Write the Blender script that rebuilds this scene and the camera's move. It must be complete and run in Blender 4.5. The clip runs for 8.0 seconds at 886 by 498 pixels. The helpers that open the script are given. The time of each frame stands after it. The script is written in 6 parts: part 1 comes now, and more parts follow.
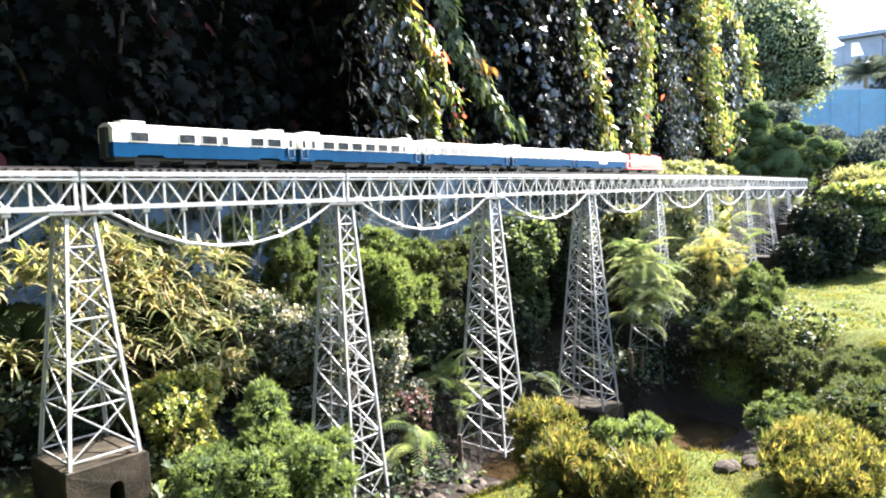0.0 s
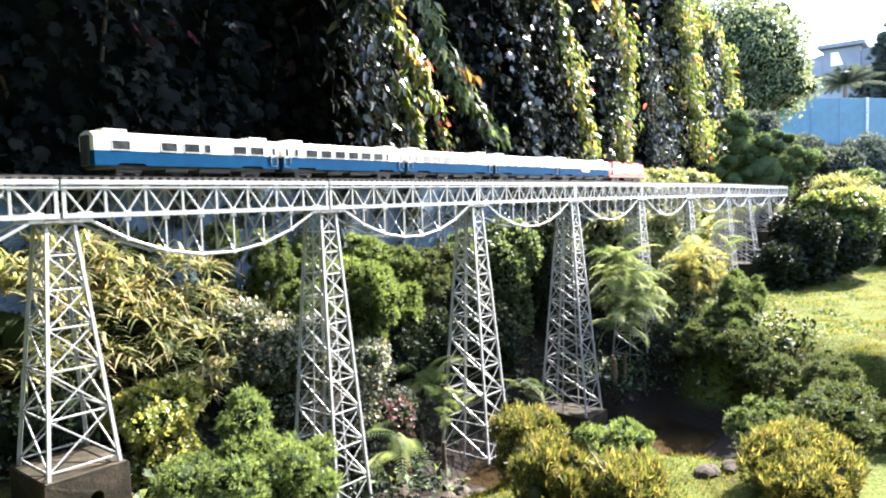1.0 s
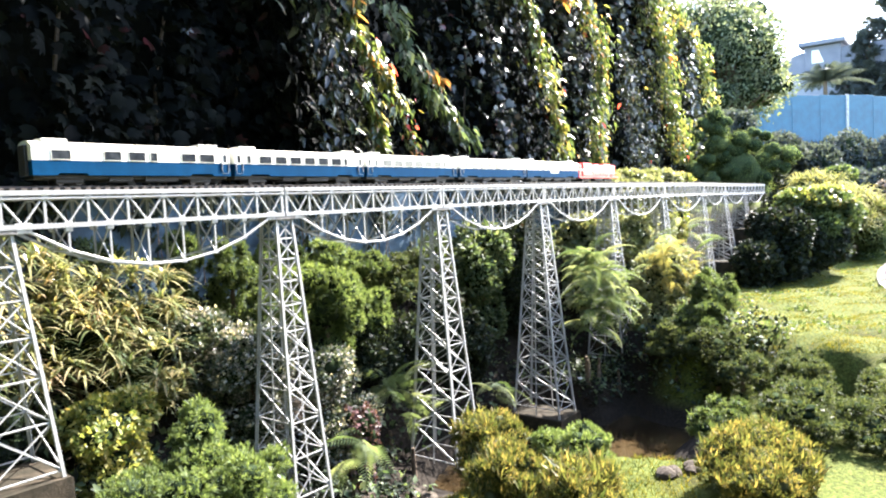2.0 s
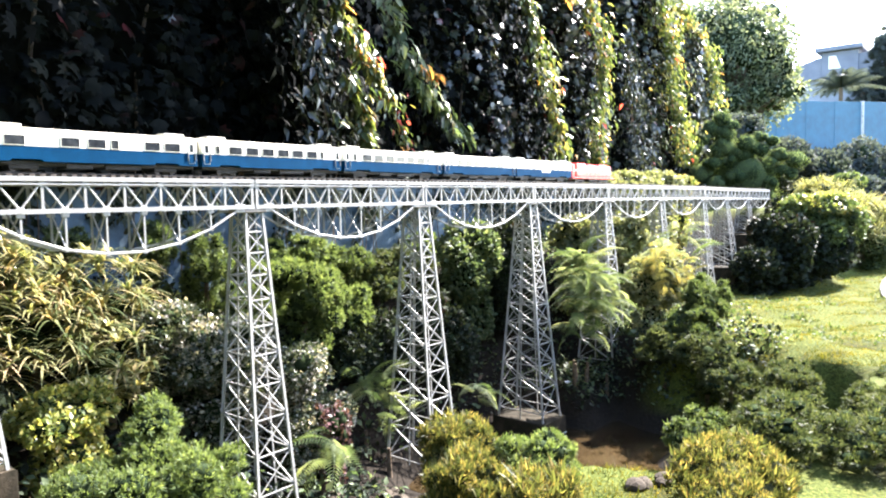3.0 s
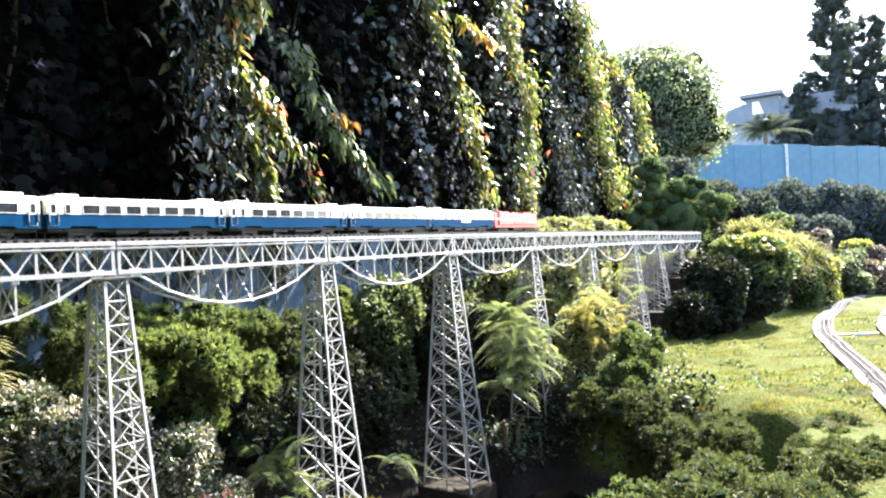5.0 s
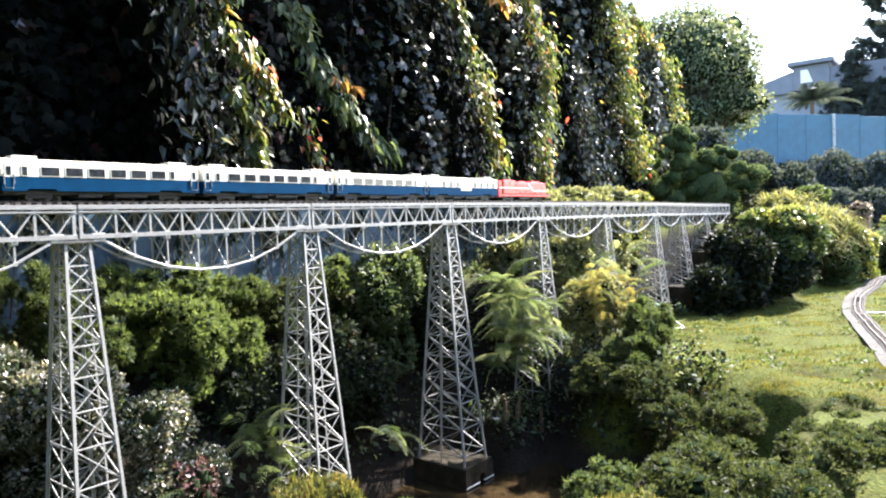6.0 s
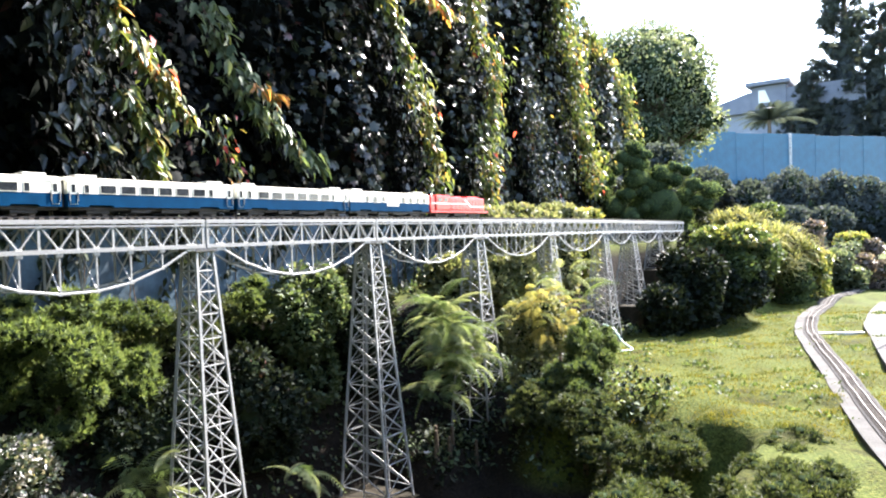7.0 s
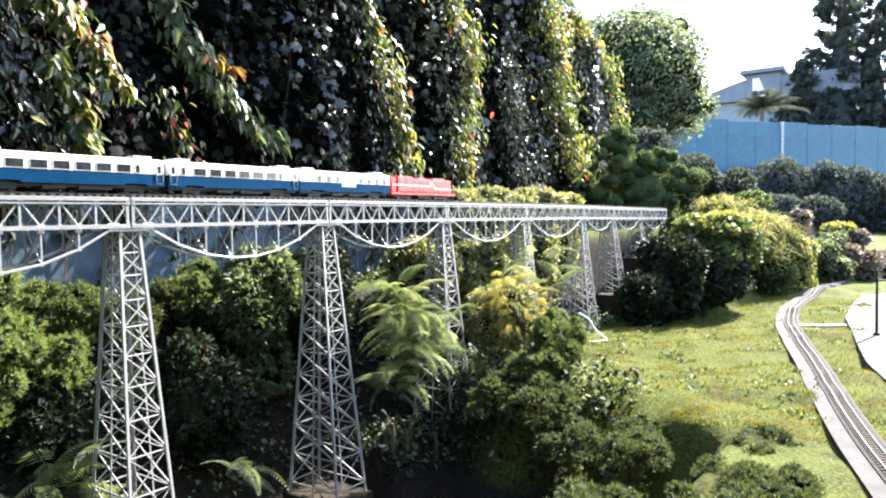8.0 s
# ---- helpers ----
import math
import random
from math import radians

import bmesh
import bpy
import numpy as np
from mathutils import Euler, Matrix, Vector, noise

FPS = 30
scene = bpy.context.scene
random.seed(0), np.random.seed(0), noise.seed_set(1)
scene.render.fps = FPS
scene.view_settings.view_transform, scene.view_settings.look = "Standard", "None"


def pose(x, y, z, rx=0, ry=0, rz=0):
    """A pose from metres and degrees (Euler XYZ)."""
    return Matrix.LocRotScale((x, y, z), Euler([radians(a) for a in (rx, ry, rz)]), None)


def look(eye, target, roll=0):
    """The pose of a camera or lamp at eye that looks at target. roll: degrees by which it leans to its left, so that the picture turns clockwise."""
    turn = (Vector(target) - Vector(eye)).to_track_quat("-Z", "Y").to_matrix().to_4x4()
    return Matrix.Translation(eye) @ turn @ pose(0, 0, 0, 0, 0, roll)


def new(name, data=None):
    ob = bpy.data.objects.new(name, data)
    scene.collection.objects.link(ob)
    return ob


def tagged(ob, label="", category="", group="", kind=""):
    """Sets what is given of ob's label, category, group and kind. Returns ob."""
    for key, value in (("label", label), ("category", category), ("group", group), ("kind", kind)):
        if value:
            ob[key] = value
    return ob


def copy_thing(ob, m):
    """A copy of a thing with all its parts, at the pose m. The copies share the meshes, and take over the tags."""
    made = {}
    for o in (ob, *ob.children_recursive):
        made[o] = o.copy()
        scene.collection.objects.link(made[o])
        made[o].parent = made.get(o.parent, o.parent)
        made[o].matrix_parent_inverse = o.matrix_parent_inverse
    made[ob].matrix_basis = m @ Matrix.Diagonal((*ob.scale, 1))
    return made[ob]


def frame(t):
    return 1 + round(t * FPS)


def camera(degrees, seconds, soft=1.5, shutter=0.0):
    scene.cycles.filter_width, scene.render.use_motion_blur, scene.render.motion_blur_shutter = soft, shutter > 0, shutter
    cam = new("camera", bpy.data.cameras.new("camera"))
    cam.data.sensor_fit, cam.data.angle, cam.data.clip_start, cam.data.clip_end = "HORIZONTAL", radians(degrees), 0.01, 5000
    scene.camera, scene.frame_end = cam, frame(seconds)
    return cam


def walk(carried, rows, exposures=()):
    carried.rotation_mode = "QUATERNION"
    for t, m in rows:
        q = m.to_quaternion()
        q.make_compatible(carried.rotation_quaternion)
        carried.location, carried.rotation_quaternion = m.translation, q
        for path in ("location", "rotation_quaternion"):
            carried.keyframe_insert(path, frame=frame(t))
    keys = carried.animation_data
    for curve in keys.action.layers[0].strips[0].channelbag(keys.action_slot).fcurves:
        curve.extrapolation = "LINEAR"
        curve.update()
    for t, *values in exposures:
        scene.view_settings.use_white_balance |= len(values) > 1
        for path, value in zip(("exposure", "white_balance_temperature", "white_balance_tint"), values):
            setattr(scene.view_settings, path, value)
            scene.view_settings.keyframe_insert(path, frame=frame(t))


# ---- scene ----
cam = camera(65.4, 8.0, soft=2.0)
PATH = [
    (0, (-2.739, -3.093, 1.549), (-1.225, -1.795, 1.395), -1.7),
    (0.5, (-2.739, -3.106, 1.551), (-1.21, -1.826, 1.396), -1.7),
    (1, (-2.743, -3.121, 1.552), (-1.202, -1.854, 1.418), -1.7),
    (1.5, (-2.713, -3.158, 1.555), (-1.136, -1.937, 1.4), -2.7),
    (1.7, (-2.673, -3.188, 1.554), (-1.103, -1.957, 1.419), -2.8),
    (2.8, (-2.402, -3.348, 1.541), (-0.863, -2.077, 1.417), -2.1),
    (3, (-2.378, -3.348, 1.542), (-0.837, -2.08, 1.409), -1.2),
    (3.5, (-2.33, -3.36, 1.557), (-0.763, -2.121, 1.467), -2.0),
    (4, (-2.19, -3.286, 1.568), (-0.559, -2.132, 1.505), -1.0),
    (4.5, (-2.045, -3.29, 1.589), (-0.393, -2.162, 1.587), -1.6),
    (4.7, (-1.981, -3.3, 1.588), (-0.324, -2.18, 1.588), -2.7),
    (5.8, (-1.626, -3.45, 1.553), (-0.062, -2.204, 1.52), -1.5),
    (6, (-1.549, -3.488, 1.556), (0.021, -2.251, 1.474), -2.1),
    (6.5, (-1.274, -3.484, 1.553), (0.337, -2.301, 1.476), -1.9),
    (7, (-1.005, -3.503, 1.553), (0.621, -2.339, 1.516), -2.0),
    (7.5, (-0.763, -3.567, 1.53), (0.848, -2.384, 1.459), -1.2),
    (8, (-0.612, -3.545, 1.544), (1.024, -2.397, 1.46), -1.1),
]
walk(cam, [(t, look(eye, target, roll)) for t, eye, target, roll in PATH], [(0, 3.42, 6350, 15), (4.5, 3.44, 6350, 15), (6.0, 2.82, 6350, 15), (8.0, 2.98, 6350, 15)])

# ---- light ----
SUN_AZ, SUN_EL = -12.0, 44.0          # heading of the sun from +x, and its height, in degrees
world = bpy.data.worlds.new("world")
scene.world = world
world.use_nodes = True
wn = world.node_tree
sky = wn.nodes.new("ShaderNodeTexSky")
sky.sky_type = "NISHITA"
sky.sun_disc = False
sky.sun_elevation = radians(SUN_EL)
sky.sun_rotation = radians(90.0 - SUN_AZ)
sky.dust_density = 1.0
wn.links.new(sky.outputs[0], wn.nodes["Background"].inputs[0])
wn.nodes["Background"].inputs[1].default_value = 0.15
sun = new("sun", bpy.data.lights.new("sun", "SUN"))
sun.data.energy, sun.data.angle, sun.data.color = 4.6, radians(0.6), (1.0, 0.95, 0.87)
_a, _e = radians(SUN_AZ), radians(SUN_EL)
SUN_DIR = Vector((math.cos(_a) * math.cos(_e), math.sin(_a) * math.cos(_e), math.sin(_e)))
sun.matrix_world = look(SUN_DIR * 40, (0, 0, 0))

rng = np.random.default_rng(7)


# ---- materials ----
def base_material(name):
    m = bpy.data.materials.new(name)
    m.use_nodes = True
    nt = m.node_tree
    return m, nt, nt.nodes["Principled BSDF"]


def ramp_colours(nt, fac, stops):
    r = nt.nodes.new("ShaderNodeValToRGB")
    el = r.color_ramp.elements
    while len(el) < len(stops):
        el.new(0.5)
    for e, (p, c) in zip(el, stops):
        e.position, e.color = p, (*c, 1.0)
    nt.links.new(fac, r.inputs[0])
    return r.outputs[0]


def mix_rgb(nt, fac, a, b, mode="MIX"):
    n = nt.nodes.new("ShaderNodeMix")
    n.data_type, n.blend_type = "RGBA", mode
    for sock, v in ((n.inputs[0], fac), (n.inputs[6], a), (n.inputs[7], b)):
        if hasattr(v, "links"):
            nt.links.new(v, sock)
        elif isinstance(v, tuple):
            sock.default_value = (*v, 1.0)
        else:
            sock.default_value = v
    return n.outputs[2]


def noise_tex(nt, scale, detail=4.0, rough=0.6):
    n = nt.nodes.new("ShaderNodeTexNoise")
    n.inputs["Scale"].default_value = scale
    n.inputs["Detail"].default_value = detail
    n.inputs["Roughness"].default_value = rough
    tc = nt.nodes.new("ShaderNodeTexCoord")
    nt.links.new(tc.outputs["Object"], n.inputs["Vector"])
    return n.outputs["Fac"]


def bump(nt, bsdf, height, strength, distance):
    b = nt.nodes.new("ShaderNodeBump")
    b.inputs["Strength"].default_value = strength
    b.inputs["Distance"].default_value = distance
    nt.links.new(height, b.inputs["Height"])
    nt.links.new(b.outputs[0], bsdf.inputs["Normal"])


def solid(name, stops, scale=30.0, rough=0.6, metal=0.0, bump_strength=0.3, dist=0.002, fine=220.0):
    """A surface with stains at one scale and grain at another."""
    m, nt, b = base_material(name)
    big = noise_tex(nt, scale)
    col = ramp_colours(nt, big, stops)
    small = noise_tex(nt, fine, 3.0)
    dark = ramp_colours(nt, small, [(0.3, (0.78, 0.78, 0.78)), (0.65, (1.08, 1.08, 1.08))])
    nt.links.new(mix_rgb(nt, 1.0, col, dark, "MULTIPLY"), b.inputs["Base Color"])
    b.inputs["Roughness"].default_value = rough
    b.inputs["Metallic"].default_value = metal
    if rough >= 0.8:
        b.inputs["Specular IOR Level"].default_value = 0.15
    bump(nt, b, small, bump_strength, dist)
    return m


def leaf_material(name, stops, gloss=0.35, through_light=0.35, per_object=False, spec=0.5, patch=3.0, grey=0.24):
    """Leaves: each its own tone, light passing through, a waxy face."""
    m, nt, b = base_material(name)
    if per_object:
        rnd = nt.nodes.new("ShaderNodeObjectInfo").outputs["Random"]
    else:
        rnd = nt.nodes.new("ShaderNodeNewGeometry").outputs["Random Per Island"]
    n = noise_tex(nt, patch, 2.0)
    add = nt.nodes.new("ShaderNodeMath")
    add.operation = "MULTIPLY_ADD"
    nt.links.new(n, add.inputs[0])
    add.inputs[1].default_value = 0.8
    sub = nt.nodes.new("ShaderNodeMath")
    sub.operation = "MULTIPLY_ADD"
    nt.links.new(rnd, sub.inputs[0])
    sub.inputs[1].default_value = 0.75
    sub.inputs[2].default_value = -0.3
    nt.links.new(sub.outputs[0], add.inputs[2])
    col = ramp_colours(nt, add.outputs[0], [(p, tuple(c * (1 - grey) + grey * (0.36 * r + 0.52 * g + 0.12 * bl) for c in (r * 1.08, g, bl * 1.1))) for p, (r, g, bl) in stops])
    nt.links.new(col, b.inputs["Base Color"])
    b.inputs["Roughness"].default_value = gloss
    b.inputs["Specular IOR Level"].default_value = spec
    tr = nt.nodes.new("ShaderNodeBsdfTranslucent")
    warm = mix_rgb(nt, 1.0, col, (1.35, 1.3, 0.7), "MULTIPLY")
    nt.links.new(warm, tr.inputs[0])
    mx = nt.nodes.new("ShaderNodeMixShader")
    mx.inputs[0].default_value = through_light
    nt.links.new(b.outputs[0], mx.inputs[1])
    nt.links.new(tr.outputs[0], mx.inputs[2])
    nt.links.new(mx.outputs[0], nt.nodes["Material Output"].inputs[0])
    return m


M_STEEL = solid("grey_painted_steel", [(0.28, (0.13, 0.122, 0.112)), (0.42, (0.27, 0.27, 0.262)), (0.58, (0.37, 0.37, 0.362)), (0.75, (0.48, 0.475, 0.46))], 14, 0.42, 0.15, 0.3, 0.001)
M_STEEL_DARK = solid("weathered_steel", [(0.3, (0.10, 0.095, 0.09)), (0.7, (0.22, 0.21, 0.20))], 25, 0.55, 0.3)
M_RAIL = solid("rail_steel", [(0.3, (0.06, 0.048, 0.04)), (0.7, (0.13, 0.115, 0.105))], 40, 0.5, 0.5)
M_WOOD = solid("sleeper_wood", [(0.3, (0.03, 0.025, 0.021)), (0.7, (0.085, 0.07, 0.057))], 30, 0.8)
M_CONCRETE = solid("mossy_concrete", [(0.25, (0.011, 0.011, 0.006)), (0.5, (0.024, 0.020, 0.013)), (0.75, (0.06, 0.046, 0.031))], 9, 0.85, 0, 0.6, 0.004, 90)
M_PALE_CONCRETE = solid("pale_concrete", [(0.3, (0.032, 0.030, 0.026)), (0.55, (0.055, 0.052, 0.047)), (0.75, (0.085, 0.081, 0.074))], 6, 0.8, 0, 0.5, 0.004, 60)
M_BALLAST = solid("grey_ballast", [(0.3, (0.020, 0.018, 0.017)), (0.6, (0.05, 0.046, 0.043))], 60, 0.9, 0, 1.0, 0.01, 120)
M_WHITE = solid("cream_white_paint", [(0.3, (0.60, 0.585, 0.50)), (0.6, (0.70, 0.685, 0.60))], 12, 0.36, 0, 0.08, 0.0004)
M_BLUE = solid("blue_train_paint", [(0.3, (0.0005, 0.030, 0.078)), (0.65, (0.001, 0.043, 0.108))], 12, 0.6, 0, 0.08, 0.0004)
M_BLUE.node_tree.nodes["Principled BSDF"].inputs["Specular IOR Level"].default_value = 0.04
M_RED = solid("red_loco_paint", [(0.3, (0.55, 0.03, 0.025)), (0.65, (0.70, 0.06, 0.045))], 14, 0.32, 0, 0.08, 0.0004)
M_STRIPE = solid("white_stripe", [(0.3, (0.75, 0.72, 0.68)), (0.7, (0.85, 0.82, 0.8))], 20, 0.4, 0, 0.05, 0.0004)
M_DARK = solid("black_underframe", [(0.3, (0.008, 0.008, 0.009)), (0.7, (0.025, 0.024, 0.022))], 40, 0.6)
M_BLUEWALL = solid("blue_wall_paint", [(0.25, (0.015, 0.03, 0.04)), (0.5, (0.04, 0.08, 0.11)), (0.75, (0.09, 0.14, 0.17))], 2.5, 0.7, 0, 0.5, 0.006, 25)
M_BLUEFENCE = solid("blue_fence_paint", [(0.25, (0.005, 0.068, 0.122)), (0.6, (0.008, 0.088, 0.152)), (0.8, (0.018, 0.106, 0.168))], 0.8, 0.6, 0, 0.10, 0.003, 2.5)
# near-black without sheen: the shade between the vine leaves, put into its colour
M_EARTHWALL = solid("shade_black_retaining_wall", [(0.3, (0.005, 0.006, 0.005)), (0.6, (0.010, 0.011, 0.009)), (0.8, (0.018, 0.017, 0.014))], 3, 1.0, 0, 0.6, 0.02, 25)
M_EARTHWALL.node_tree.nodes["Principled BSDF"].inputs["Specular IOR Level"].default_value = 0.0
M_BARK = solid("brown_bark", [(0.3, (0.06, 0.045, 0.03)), (0.7, (0.16, 0.12, 0.085))], 20, 0.9, 0, 0.8, 0.01, 60)
M_ROCK = solid("brown_rock", [(0.3, (0.028, 0.022, 0.016)), (0.6, (0.06, 0.049, 0.037)), (0.8, (0.11, 0.092, 0.072))], 10, 0.9, 0, 0.8, 0.01, 60)
M_ROOF = solid("grey_roof", [(0.3, (0.11, 0.125, 0.16)), (0.7, (0.16, 0.175, 0.21))], 2, 0.7)
M_HOSE = solid("pale_green_hose", [(0.3, (0.35, 0.52, 0.42)), (0.7, (0.55, 0.68, 0.58))], 20, 0.4)
M_POLE = solid("dark_green_metal", [(0.3, (0.01, 0.03, 0.02)), (0.7, (0.03, 0.07, 0.05))], 20, 0.5, 0.3)
M_HOUSE = solid("pale_house_wall", [(0.3, (0.17, 0.19, 0.23)), (0.7, (0.22, 0.245, 0.28))], 2, 0.8)

# core colours: the shade inside the plants, put into dark twig tones
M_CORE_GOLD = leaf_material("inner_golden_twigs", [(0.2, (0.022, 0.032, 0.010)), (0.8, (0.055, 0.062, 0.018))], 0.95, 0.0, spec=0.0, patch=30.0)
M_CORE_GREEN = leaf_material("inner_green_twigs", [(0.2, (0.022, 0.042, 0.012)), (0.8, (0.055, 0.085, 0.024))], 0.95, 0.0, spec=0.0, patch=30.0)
M_CORE = leaf_material("inner_shade_twigs", [(0.2, (0.010, 0.020, 0.007)), (0.8, (0.028, 0.046, 0.016))], 0.95, 0.0, spec=0.0, patch=14.0)
M_JUN = leaf_material("juniper_green", [(0.1, (0.028, 0.060, 0.014)), (0.5, (0.066, 0.115, 0.026)), (0.9, (0.13, 0.18, 0.045))], 0.55, 0.45, spec=0.3, patch=13.0)
M_JUN_LIGHT = leaf_material("light_juniper_green", [(0.1, (0.048, 0.09, 0.018)), (0.5, (0.098, 0.165, 0.038)), (0.9, (0.175, 0.245, 0.06))], 0.55, 0.5, spec=0.3, patch=13.0)
M_JUN_DARK = leaf_material("dark_juniper_green", [(0.1, (0.018, 0.034, 0.010)), (0.5, (0.044, 0.070, 0.018)), (0.9, (0.115, 0.145, 0.038))], 0.55, 0.4, spec=0.3, patch=13.0)
M_GOLD = leaf_material("golden_conifer", [(0.15, (0.034, 0.055, 0.010)), (0.5, (0.09, 0.108, 0.017)), (0.78, (0.21, 0.18, 0.026)), (0.97, (0.33, 0.22, 0.034))], 0.5, 0.5, spec=0.3, patch=11.0)
# leaf tones lowered so that growth in shadow reads dark: shade in the colour
M_VINE = leaf_material("shade_darkened_leaf", [(0.1, (0.008, 0.014, 0.008)), (0.5, (0.015, 0.026, 0.013)), (0.85, (0.034, 0.052, 0.021)), (0.97, (0.07, 0.025, 0.018))], 0.55, 0.2, spec=0.10)
# vine leaf copies: shade put into M_CURTAIN's colour, M_VINE_GLOSS lighter for sun
M_CURTAIN = leaf_material("shade_tinted_vine_leaf", [(0.1, (0.002, 0.0034, 0.0032)), (0.5, (0.004, 0.0064, 0.0052)), (0.85, (0.010, 0.014, 0.009)), (0.98, (0.05, 0.008, 0.008))], 0.6, 0.12, spec=0.03)
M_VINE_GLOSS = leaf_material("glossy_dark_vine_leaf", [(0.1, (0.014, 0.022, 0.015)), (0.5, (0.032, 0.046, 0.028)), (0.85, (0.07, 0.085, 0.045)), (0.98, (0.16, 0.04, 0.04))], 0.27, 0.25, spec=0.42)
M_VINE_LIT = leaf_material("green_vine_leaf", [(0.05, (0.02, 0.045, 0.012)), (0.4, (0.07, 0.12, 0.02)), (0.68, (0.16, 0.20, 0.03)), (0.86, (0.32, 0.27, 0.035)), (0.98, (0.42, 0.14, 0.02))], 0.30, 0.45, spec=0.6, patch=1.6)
M_VINE_OBJ = leaf_material("vine_leaf", [(0.05, (0.02, 0.045, 0.012)), (0.4, (0.07, 0.12, 0.02)), (0.68, (0.17, 0.21, 0.03)), (0.86, (0.34, 0.26, 0.03)), (0.98, (0.42, 0.10, 0.02))], 0.32, 0.45, per_object=True, spec=0.4)
M_ORANGE = leaf_material("orange_vine_leaf", [(0.1, (0.50, 0.16, 0.01)), (0.5, (0.62, 0.26, 0.015)), (0.9, (0.65, 0.35, 0.02))], 0.35, 0.45)
M_REDLEAF = leaf_material("red_vine_leaf", [(0.1, (0.35, 0.015, 0.01)), (0.5, (0.55, 0.03, 0.02)), (0.9, (0.62, 0.09, 0.03))], 0.35, 0.45)
M_RIBBON = leaf_material("ribbon_leaf", [(0.1, (0.04, 0.075, 0.02)), (0.4, (0.12, 0.16, 0.045)), (0.7, (0.29, 0.29, 0.10)), (0.97, (0.42, 0.30, 0.14))], 0.33, 0.45, patch=5.0)
M_VARIEG = leaf_material("variegated_leaf", [(0.1, (0.026, 0.045, 0.022)), (0.44, (0.058, 0.088, 0.042)), (0.64, (0.14, 0.16, 0.11)), (0.83, (0.40, 0.38, 0.34)), (0.98, (0.42, 0.39, 0.15))], 0.3, 0.3, spec=0.5, patch=7.0)
M_YLEAF = leaf_material("yellow_green_leaf", [(0.1, (0.06, 0.11, 0.012)), (0.5, (0.20, 0.25, 0.025)), (0.85, (0.40, 0.36, 0.05)), (0.97, (0.42, 0.18, 0.05))], 0.35, 0.4)
M_FERN = leaf_material("fern_green", [(0.1, (0.06, 0.11, 0.035)), (0.5, (0.15, 0.22, 0.085)), (0.9, (0.30, 0.35, 0.17))], 0.6, 0.45, spec=0.2, per_object=True, grey=0.22)
M_FERN_Y = leaf_material("yellow_fern", [(0.1, (0.10, 0.14, 0.03)), (0.5, (0.24, 0.24, 0.05)), (0.9, (0.42, 0.34, 0.07))], 0.6, 0.45, spec=0.2, per_object=True)
M_UNDER = leaf_material("bank_leaf", [(0.1, (0.04, 0.08, 0.03)), (0.5, (0.09, 0.15, 0.055)), (0.9, (0.18, 0.23, 0.10))], 0.55, 0.4, spec=0.25)
M_PALE = leaf_material("pale_leaf", [(0.1, (0.08, 0.12, 0.04)), (0.5, (0.18, 0.215, 0.08)), (0.9, (0.30, 0.295, 0.135))], 0.5, 0.4, spec=0.25)
M_BLADE = leaf_material("arching_blade", [(0.1, (0.05, 0.075, 0.02)), (0.5, (0.19, 0.225, 0.05)), (0.9, (0.36, 0.34, 0.09))], 0.75, 0.5, spec=0.06)
M_TREE = leaf_material("tree_leaf", [(0.1, (0.05, 0.085, 0.045)), (0.5, (0.10, 0.145, 0.075)), (0.9, (0.20, 0.24, 0.13))], 0.45, 0.5, spec=0.4, patch=0.8)
# bluish tint puts the distant haze into the needle colour
M_CONIFER = leaf_material("haze_blue_needle", [(0.1, (0.030, 0.047, 0.047)), (0.9, (0.064, 0.088, 0.086))], 0.7, 0.4, spec=0.15, patch=0.8)
M_PINK = leaf_material("pinkish_foliage", [(0.1, (0.06, 0.06, 0.035)), (0.5, (0.15, 0.125, 0.10)), (0.9, (0.30, 0.22, 0.20))], 0.45, 0.3)
M_PLUM = leaf_material("plum_leaf", [(0.1, (0.022, 0.013, 0.012)), (0.5, (0.055, 0.026, 0.026)), (0.9, (0.15, 0.075, 0.07))], 0.4, 0.3, spec=0.3)
M_GRASS = leaf_material("turf_blade", [(0.15, (0.02, 0.036, 0.006)), (0.45, (0.095, 0.108, 0.014)), (0.9, (0.23, 0.20, 0.036))], 0.7, 0.4, spec=0.05, patch=4.2, grey=0.0)


